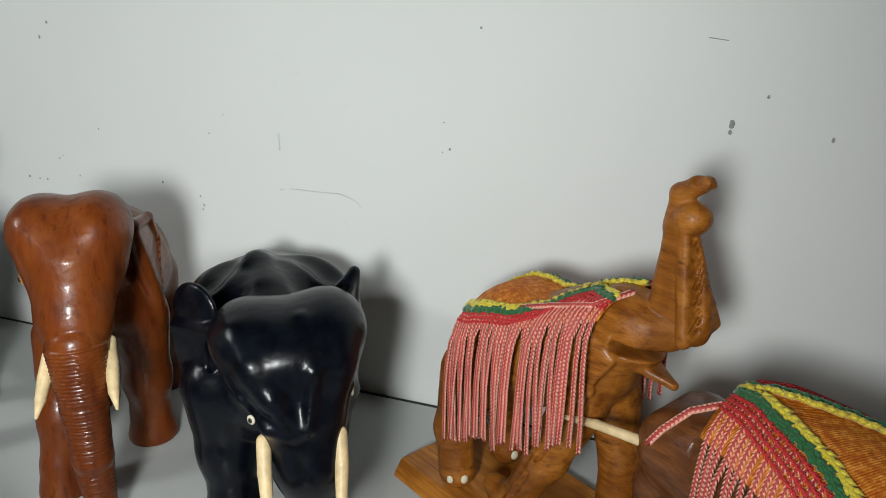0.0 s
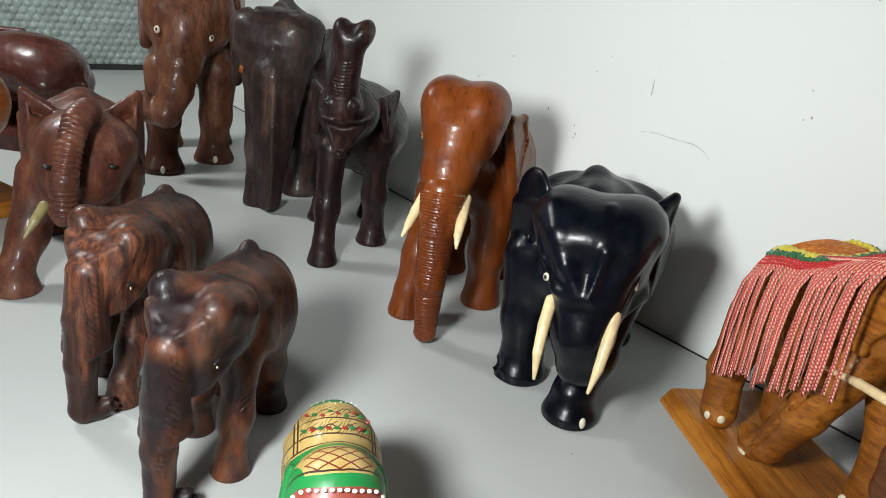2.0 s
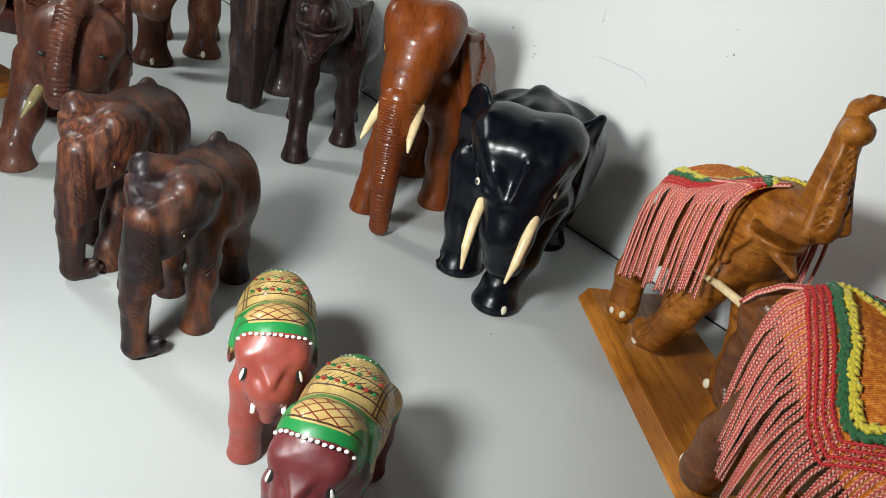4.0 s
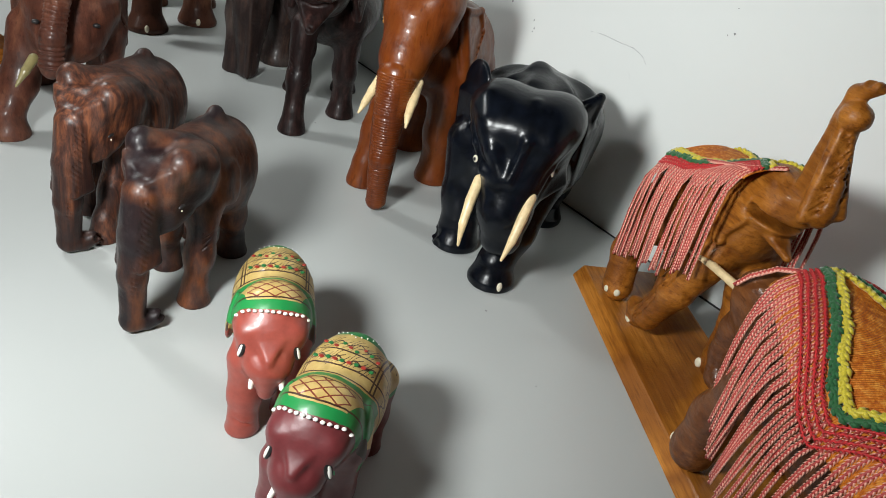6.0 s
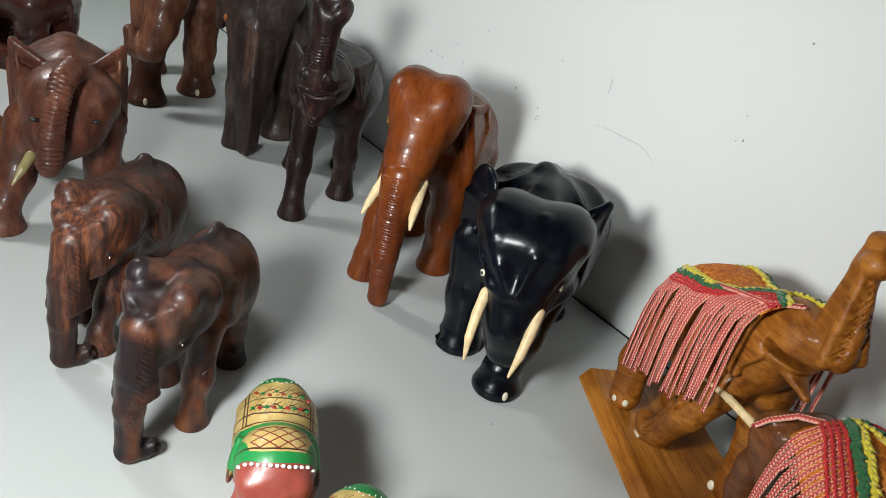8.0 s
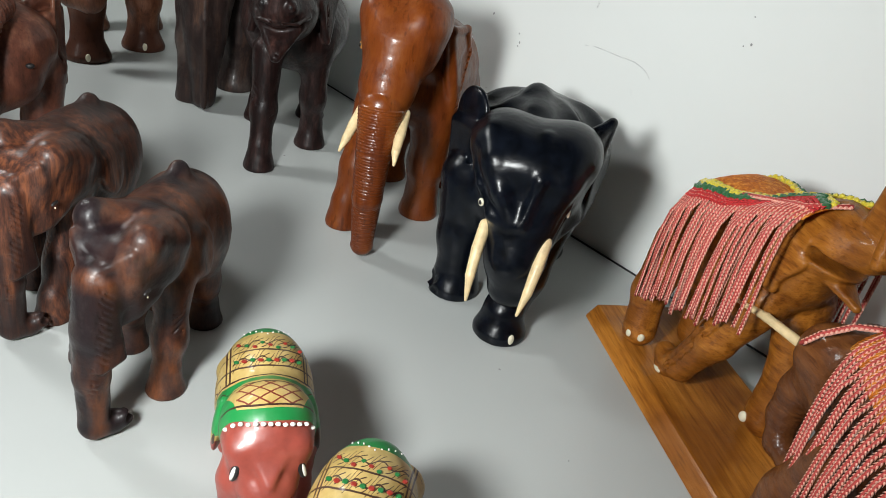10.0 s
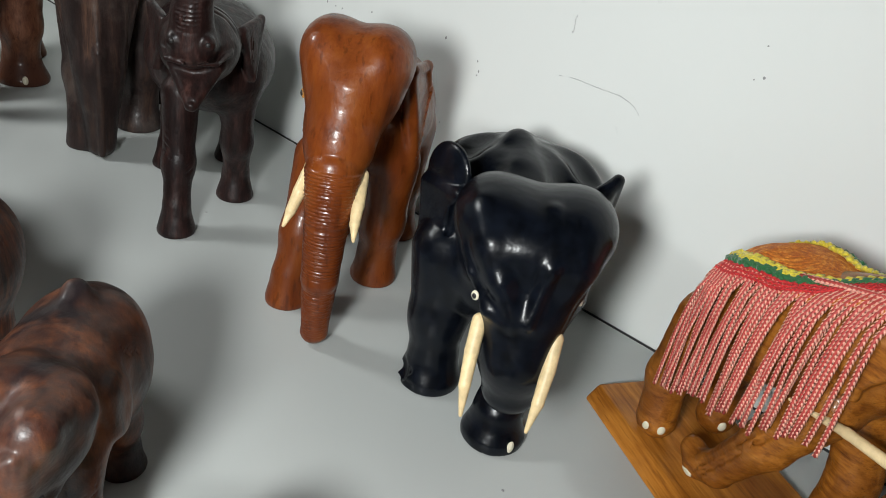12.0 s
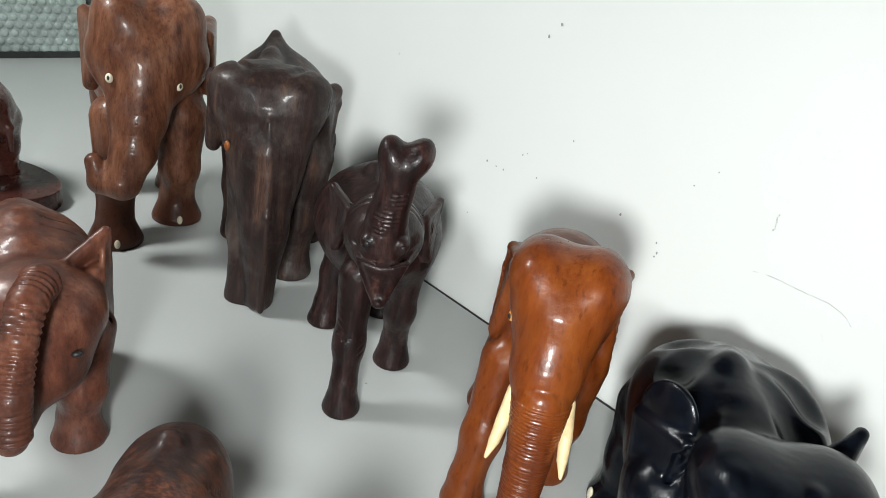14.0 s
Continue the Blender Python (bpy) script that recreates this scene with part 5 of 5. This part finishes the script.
def far_elephants():
    # orange elephant seen from its side, on a thin board
    c, iv, nl, pu = fresh()
    c.ell((0.005, 0, 0.1), (0.056, 0.042, 0.042), k=0.006)
    c.ell((-0.02, 0, 0.096), (0.034, 0.04, 0.042), k=0.012)
    c.ell((0.062, 0, 0.115), (0.034, 0.03, 0.034), k=0.012)
    for sx, sy in ((0.04, -0.024), (0.048, 0.024), (-0.03, -0.024), (-0.014, 0.02)):
        leg(c, (sx, sy, 0.09), (sx, sy), 0.0125, 1.2)
    c.chain([(0.085, 0, 0.11), (0.105, 0, 0.07), (0.108, 0, 0.03)], [0.02, 0.013, 0.009], 0.008)
    for s in (-1, 1):
        c.leaf((0.056, 0.032 * s, 0.14), (0.026, 0.042 * s, 0.136), (0.042, 0.04 * s, 0.094), 0.0045, 0.002)
        c.leaf((0.056, 0.032 * s, 0.14), (0.062, 0.033 * s, 0.11), (0.042, 0.04 * s, 0.094), 0.0045, 0.002)
        nl.ell((0.079, 0.0255 * s, 0.125), (0.003, 0.0015, 0.0025), (0, 0, -20 * s), 0.0004)
    m = stand(-0.665, 0.112, 0.31, -0.951, 0.018)
    carved("orange_elephant", layers(c, iv, nl, pu, 0.0016), [ORANGE_WOOD, IVORY, NAIL, PUPIL], m,
           "orange-brown varnished wooden elephant standing on a thin board", "elephant figurine", "carved elephants")
    ob = finish("small_board", box(-0.052, 0.14, -0.05, 0.05, 0, 0.018), BOARD_WOOD, bevel=0.002)
    ob.matrix_world = stand(-0.665, 0.112, 0.31, -0.951)
    tagged(ob, "thin brown wooden board under the orange elephant", "wooden base")
    # dark polished elephant on a dark plinth
    c, iv, nl, pu = fresh()
    c.ell((-0.01, 0, 0.1), (0.085, 0.058, 0.062), k=0.006)
    c.ell((-0.045, 0, 0.094), (0.05, 0.055, 0.058), k=0.015)
    c.ell((0.085, 0, 0.118), (0.04, 0.036, 0.042), k=0.012)
    for sx, sy in ((0.04, -0.03), (0.045, 0.03), (-0.065, -0.03), (-0.06, 0.03)):
        leg(c, (sx, sy, 0.08), (sx, sy), 0.02, 1.1)
    c.chain([(0.11, 0, 0.11), (0.135, 0, 0.07), (0.13, 0, 0.03)], [0.024, 0.016, 0.011], 0.008)
    c.chain([(-0.088, 0, 0.11), (-0.099, 0, 0.085), (-0.1, 0, 0.05)], [0.006, 0.005, 0.003], 0.004)
    for s in (-1, 1):
        c.leaf((0.075, 0.036 * s, 0.15), (0.036, 0.054 * s, 0.15), (0.056, 0.054 * s, 0.095), 0.006, 0.003)
    m = stand(-0.968, 0.226, -0.747, -0.665, 0.022)
    carved("polished_elephant", layers(c, iv, nl, pu, 0.0016), [POLISHED, IVORY, NAIL, PUPIL], m,
           "large dark reddish-brown polished elephant on a dark oval plinth", "elephant figurine", "carved elephants", size=(1, 1, 0.79))
    bm = bmesh.new()
    bmesh.ops.create_cone(bm, cap_ends=True, segments=48, radius1=1, radius2=1, depth=0.022, matrix=Matrix.Translation((-0.005, 0, 0.011)) @ Matrix.Diagonal((0.145, 0.075, 1, 1)))
    ob = finish("oval_plinth", bm, POLISHED, bevel=0.0015)
    ob.matrix_world = stand(-0.968, 0.226, -0.747, -0.665)
    tagged(ob, "dark oval wooden plinth under the polished elephant", "wooden base")


AMBER_EYE = plain("amber_eye_ring", (0.5, 0.22, 0.05), 0.3, 0.3)
black_elephant()
amber_elephant()
raised_trunk_elephant()
slab_elephant()
chestnut_elephant()
folded_trunk_elephant()
rosewood_elephant(stand(-0.146, 0.194, 0.737, -0.676), ROSEWOOD, "dark rosewood elephant with orange-brown patches and its trunk curled under",
                  [((0.01, 0.012), (0.019, 0.01), 0.0092), ((0.0, -0.02), (-0.018, -0.0265), 0.0092), ((-0.044, 0.012), (-0.0565, 0.0105), 0.0098), ((-0.052, -0.02), (-0.07, -0.024), 0.01)], 0.007, 1.0, 0.006)
rosewood_elephant(stand(-0.261, 0.181, 0.77, -0.638), ROSEWOOD_STREAK, "streaky brown rosewood elephant with its trunk hanging to the shelf",
                  [((0.02, 0.006), (0.0395, 0.0), 0.0092), ((0.008, -0.02), (0.004, -0.027), 0.0092), ((-0.04, 0.012), (-0.047, 0.008), 0.0098), ((-0.05, -0.02), (-0.064, -0.022), 0.0098)], 0.004, 1.04, 0.002)
painted_elephant(stand(-0.02, 0.197, 0.885, -0.466), painted_coat("red_gold_green_paint", (0.27, 0.052, 0.036)), "brick-red painted elephant with gold and green floral back")
painted_elephant(stand(0.07, 0.188, 0.65, -0.76), painted_coat("dark_red_gold_green_paint", (0.13, 0.022, 0.024)), "dark red painted elephant with gold and green floral back")
fighting_pair()
far_elephants()

# ---- the tasselled saddle cloths ----
def thread(name, color, rough=0.6, sheen=0.3, spread=0.25, scale=900.0, glint=0.0):
    m, nt, b = material(name)
    n = noise_tex(nt, coords(nt), scale, 3.0, 0.6)
    lo, hi = tuple(c * (1 - spread) for c in color), tuple(min(1, c * (1 + spread)) for c in color)
    nt.links.new(ramp(nt, n, [(0.3, lo), (0.7, hi)]), b.inputs["Base Color"])
    b.inputs["Roughness"].default_value = rough
    b.inputs["Sheen Weight"].default_value = sheen
    b.inputs["Metallic"].default_value = glint
    bump(nt, n, 0.3, 0.0006, b)
    return m


PINK = thread("pink_cord", (0.8, 0.36, 0.27), 0.34, 0.1, 0.3, 900.0)
CORE = thread("red_cord_core", (0.45, 0.055, 0.045), 0.6, 0.0)
CRIMSON = thread("crimson_cord", (0.5, 0.016, 0.018), 0.6, 0.05, 0.5)
LEAF_YARN = thread("green_yarn", (0.008, 0.1, 0.022), 0.65)
LEMON_YARN = thread("lemon_yarn", (0.62, 0.5, 0.03), 0.5, glint=0.1)


def weave():
    m, nt, b = material("orange_brocade")
    v = coords(nt, (1, 1, 1), (0, 0, 28))
    w1 = nt.nodes.new("ShaderNodeTexWave")
    w1.inputs["Scale"].default_value, w1.inputs["Distortion"].default_value = 260.0, 1.5
    nt.links.new(v, w1.inputs["Vector"])
    n = noise_tex(nt, v, 260.0, 4.0, 0.75)
    col = ramp(nt, n, [(0.34, (0.36, 0.07, 0.005)), (0.5, (0.6, 0.16, 0.01)), (0.64, (0.85, 0.36, 0.06))])
    nt.links.new(mix(nt, math_node(nt, "MULTIPLY", w1.outputs["Fac"], 0.3), col, (0.36, 0.08, 0.01)), b.inputs["Base Color"])
    b.inputs["Roughness"].default_value = 0.55
    b.inputs["Specular IOR Level"].default_value = 0.2
    bump(nt, math_node(nt, "ADD", w1.outputs["Fac"], n), 0.5, 0.0008, b)
    return m


BROCADE = weave()


def interp(v, knots):
    xs, ys = [k[0] for k in knots], [k[1] for k in knots]
    return float(np.interp(v, xs, ys))


def saddle_cloth(label, ridge, drop, half, field, u0, u1, counts, fall, slant, mats_seed, rows=5, cord_width=0.0026, beyond=0.5):
    """A cloth over a back that runs along u; b is -1 (near edge) to 1 (far edge).
    field: b of the patterned middle's edge along u, times beyond on the wall side; fall: length of the fringe along u."""
    rnd = random.Random(mats_seed)
    thing = group_at("saddle_cloth", board_frame())
    tagged(thing, label, "saddle cloth", "saddle cloths")

    def at(u, b, lift=0.0):
        a = b * radians(78)
        w, d = interp(u, half) + lift, interp(u, drop)
        return Vector((u, 0.044 + w * math.sin(a) / math.sin(radians(78)), interp(u, ridge) + lift * math.cos(a) - d * (1 - math.cos(a)) / (1 - math.cos(radians(78)))))

    # woven middle, with thickness
    bm = bmesh.new()
    nu, nb = 40, 24
    grid = [[bm.verts.new(at(u0 + (u1 - u0) * i / nu, -1 + 2 * j / nb, 0.0005 + 0.0004 * rnd.random())) for j in range(nb + 1)] for i in range(nu + 1)]
    for i in range(nu):
        for j in range(nb):
            bm.faces.new((grid[i][j], grid[i + 1][j], grid[i + 1][j + 1], grid[i][j + 1]))
    bmesh.ops.recalc_face_normals(bm, faces=list(bm.faces))
    bmesh.ops.solidify(bm, geom=list(bm.faces), thickness=-0.0009)
    part("fabric", bm, BROCADE, thing, "orange brocade middle", smooth=True)

    def stitched(name, path, out, width=0.0043, pitch=0.0025, lab="", mats=(CORE, PINK), plump=1.0):
        """A chain-stitched cord: two columns of slanting pale loops on a red core."""
        length = sum((b - a).length for a, b in zip(path, path[1:]))
        bm = tube(path, width * 0.3, 6)
        n = int(length / pitch)
        legs = [0.0]
        for a, b in zip(path, path[1:]):
            legs.append(legs[-1] + (b - a).length)
        for k in range(2 * n):
            d = (k // 2 + 0.5 + 0.5 * (k % 2)) * pitch
            i = min(max(j for j, q in enumerate(legs) if q <= d), len(path) - 2)
            p = path[i].lerp(path[i + 1], min(1, (d - legs[i]) / max(1e-6, legs[i + 1] - legs[i])))
            along = (path[i + 1] - path[i]).normalized()
            across = along.cross(out).normalized()
            normal = across.cross(along)
            sd = 1 if k % 2 else -1
            long = (along + across * sd * 0.55).normalized()
            wide = normal.cross(long)
            p = p + across * sd * width * 0.24
            tips = [bm.verts.new(p + long * pitch * 0.98 / plump), bm.verts.new(p - long * pitch * 0.98 / plump)]
            ring = [bm.verts.new(p + (wide * math.cos(q) + normal * math.sin(q) * 1.15) * width * 0.235 * plump) for q in (0, 1.047, 2.094, 3.142, 4.189, 5.236)]
            for q in range(6):
                bm.faces.new((ring[q], ring[(q + 1) % 6], tips[0])).material_index = 1
                bm.faces.new((ring[(q + 1) % 6], ring[q], tips[1])).material_index = 1
        return part(name, bm, list(mats), thing, lab, smooth=True)

    for s in (-1, 1):
        us = [u0 + (u1 - u0) * i / 44 for i in range(45)]
        share = beyond if s > 0 else 1.0
        edge = [share * interp(u, field) for u in us]
        # two-colour plaited edging round the middle
        for off, mat, nm, lab in ((0.0, LEMON_YARN, "yellow_edging", "lemon-yellow plaited yarn"), (0.085, LEAF_YARN, "green_edging", "green plaited yarn")):
            path = []
            for i in range(45):
                u = u0 + (u1 - u0) * i / 44
                b = min(0.97, share * interp(u, field) + off)
                path.append(at(u + rnd.uniform(-0.0006, 0.0006), s * b + rnd.uniform(-0.02, 0.02), 0.0024 + rnd.uniform(0, 0.0013)))
            stitched(nm, path, Vector((0, s * 0.6, 0.8)), 0.0058, 0.0046, lab, (mat, mat), 1.3)
        # crimson rows, worked over the tops of the fringe cords
        for k in range(rows):
            path = [at(u, s * min(0.98 + 0.035 * k, e + 0.17 + 0.078 * k), 0.003) for u, e in zip(us, edge)]
            stitched("crimson_cord", path, Vector((0, s * 0.7, 0.7)), 0.0019, 0.0026, "crimson crocheted row", (CRIMSON, CRIMSON))
        # fringe
        n = counts
        for i in range(n):
            f = (i + 0.5) / n
            u = u0 + 0.002 + (u1 - u0 - 0.004) * f + rnd.uniform(-0.0007, 0.0007)
            e = min(0.97, share * interp(u, field) + 0.15)
            path = [at(u, s * (e + (1 - e) * q), 0.002) for q in (0, 0.35, 0.7, 1.0)]
            low, end = interp(u, fall) * rnd.uniform(0.95, 1.06), path[-1]
            sway, out, lean = rnd.uniform(-0.0016, 0.0016), rnd.uniform(0.0, 0.004), interp(u, slant) + rnd.uniform(-0.04, 0.04)
            for q in (0.12, 0.3, 0.5, 0.75, 1.0):
                path.append(end + Vector((lean * low * q + sway * math.sin(q * 3.0 + 6.0 * f), s * (0.0045 * math.sin(min(1, q * 2) * 1.57) + out), -low * q * math.sqrt(max(0.2, 1 - lean * lean * q)))))
            stitched("fringe_cord", path, Vector((0.05, s * 0.8, 0.6)), cord_width)
    return thing, at, stitched


_, at, cord = saddle_cloth("orange brocade saddle cloth, pink-fringed, on the rearing elephant",
    ridge=[(0.045, 0.143), (0.058, 0.161), (0.072, 0.169), (0.085, 0.1705), (0.1, 0.17), (0.115, 0.1735), (0.14, 0.187), (0.166, 0.194)],
    drop=[(0.045, 0.012), (0.06, 0.018), (0.08, 0.016), (0.11, 0.011), (0.166, 0.009)],
    half=[(0.045, 0.03), (0.07, 0.036), (0.12, 0.034), (0.166, 0.03)],
    field=[(0.045, 0.3), (0.056, 0.58), (0.07, 0.7), (0.095, 0.62), (0.115, 0.4), (0.128, 0.16), (0.14, 0.14), (0.152, 0.3), (0.166, 0.42)],
    u0=0.047, u1=0.158, counts=35, fall=[(0.045, 0.08), (0.07, 0.082), (0.11, 0.08), (0.166, 0.073)], slant=[(0.04, 0.0), (0.17, 0.0)], mats_seed=4, rows=3, cord_width=0.0028)
_, at2, cord2 = saddle_cloth("orange brocade saddle cloth, pink-fringed, on the charging elephant",
    ridge=[(0.218, 0.158), (0.236, 0.163), (0.264, 0.162), (0.31, 0.158), (0.378, 0.148)],
    drop=[(0.218, 0.012), (0.246, 0.021), (0.3, 0.034), (0.378, 0.034)],
    half=[(0.218, 0.03), (0.246, 0.04), (0.3, 0.05), (0.378, 0.05)],
    field=[(0.218, 0.01), (0.246, 0.19), (0.278, 0.4), (0.305, 0.6), (0.317, 0.66), (0.325, 0.52), (0.335, 0.34), (0.345, 0.2), (0.378, 0.1)],
    u0=0.221, u1=0.374, counts=38, fall=[(0.212, 0.07), (0.26, 0.08), (0.37, 0.08)], slant=[(0.21, 0.05), (0.25, 0.0), (0.29, -0.16), (0.33, -0.1), (0.37, 0.0)], mats_seed=7, rows=4, cord_width=0.0026)
# loose cord from the cloth round the neck
cord2("neck_cord", [at2(0.223, -0.35, 0.002), Vector((0.209, 0.022, 0.151)), Vector((0.2, 0.014, 0.139)), Vector((0.194, 0.011, 0.128))], Vector((0, -0.7, 0.7)), lab="pink cord round the neck")
cord("neck_cord", [at(0.163, -0.2, 0.003), at(0.15, -0.62, 0.003), at(0.12, -0.5, 0.004), at(0.1, -0.55, 0.004)], Vector((0, -0.5, 0.8)), lab="loose pink cord end")


# ---- small marks ----
def wall_marks():
    """Pencil-thin scuffs on the wall: one short arc and a scatter of specks."""
    thing = group_at("wall_scuffs", pose(-0.007, WALL_Y - 0.0006, -0.0025))
    tagged(thing, "grey scuff line and small specks on the white wall", "scuff marks")
    line = [(-0.189, 0.183), (-0.174, 0.1855), (-0.15, 0.185), (-0.131, 0.1855), (-0.119, 0.182), (-0.1125, 0.1765)]
    rnd = random.Random(11)
    pts = []
    for i in range(61):
        x = -0.189 + 0.0765 * i / 60
        pts.append(Vector((x, 0, interp(x, line) + 0.0004 * math.sin(i * 0.9) * rnd.random())))
    for a, b, r in ((0, 3, 0.0002), (8, 16, 0.00026), (17, 22, 0.0002), (24, 33, 0.0003), (35, 40, 0.00022), (41, 52, 0.00034), (53, 57, 0.0003), (58, 60, 0.00026)):
        part("scuff_line", tube(pts[a:b + 1], r, 4, 0.5), PENCIL, thing)

    def speck(x, z, r):
        bm = bmesh.new()
        bmesh.ops.create_icosphere(bm, subdivisions=2, radius=r, matrix=Matrix.Translation((x, 0, z)) @ Matrix.Diagonal((rnd.uniform(0.7, 1.3), 0.25, rnd.uniform(0.7, 1.5), 1)))
        for v in bm.verts:
            v.co.x += rnd.uniform(-0.2, 0.2) * r
            v.co.z += rnd.uniform(-0.2, 0.2) * r
        part("speck", bm, PENCIL, thing)

    for x, z, r in ((-0.431, 0.302, 0.0011), (-0.42, 0.315, 0.0009), (-0.24, 0.244, 0.0007), (-0.186, 0.231, 0.0007), (-0.312, 0.178, 0.0011), (-0.272, 0.169, 0.0008), (-0.269, 0.161, 0.001), (-0.2705, 0.157, 0.0008),
                    (-0.409, 0.175, 0.001), (-0.431, 0.19, 0.0008), (-0.426, 0.193, 0.0006), (-0.474, 0.1685, 0.001), (-0.461, 0.1675, 0.0007), (-0.451, 0.1675, 0.0008), (-0.63, 0.236, 0.0007), (-0.378, 0.222, 0.0007),
                    (-0.487, 0.106, 0.0007), (-0.302, 0.102, 0.0007), (-0.256, 0.227, 0.0006), (-0.041, 0.228, 0.0008), (-0.04, 0.251, 0.0006), (-0.035, 0.231, 0.0008), (-0.012, 0.321, 0.0008),
                    (0.164, 0.264, 0.0022), (0.1635, 0.2585, 0.0012), (0.184, 0.283, 0.001), (0.226, 0.258, 0.0013)):
        speck(x, z, r)
    for i in range(7):
        speck(-0.187 + 0.0025 * rnd.random(), 0.219 + 0.0016 * i, rnd.uniform(0.0003, 0.0006))
    for a in (0, 3):
        part("scuff_line", tube([Vector((0.143 + 0.0025 * (i + a), 0, 0.319 - 0.0003 * (i + a))) for i in range(4 - a // 3)], 0.00035, 4, 0.5), PENCIL, thing)


def shelf_specks():
    for x, y, r in ((-0.032, 0.397, 0.001), (-0.413, 0.4395, 0.0011), (-0.3, 0.315, 0.0008), (0.057, 0.373, 0.0006)):
        bm = bmesh.new()
        bmesh.ops.create_icosphere(bm, subdivisions=1, radius=r, matrix=Matrix.Translation((x, y, r * 0.4)) @ Matrix.Diagonal((1.2, 0.9, 0.45, 1)))
        tagged(finish("dirt_speck", bm, PENCIL), "tiny dark speck of dirt lying on the shelf", "dirt speck", "dirt specks")


wall_marks()
shelf_specks()
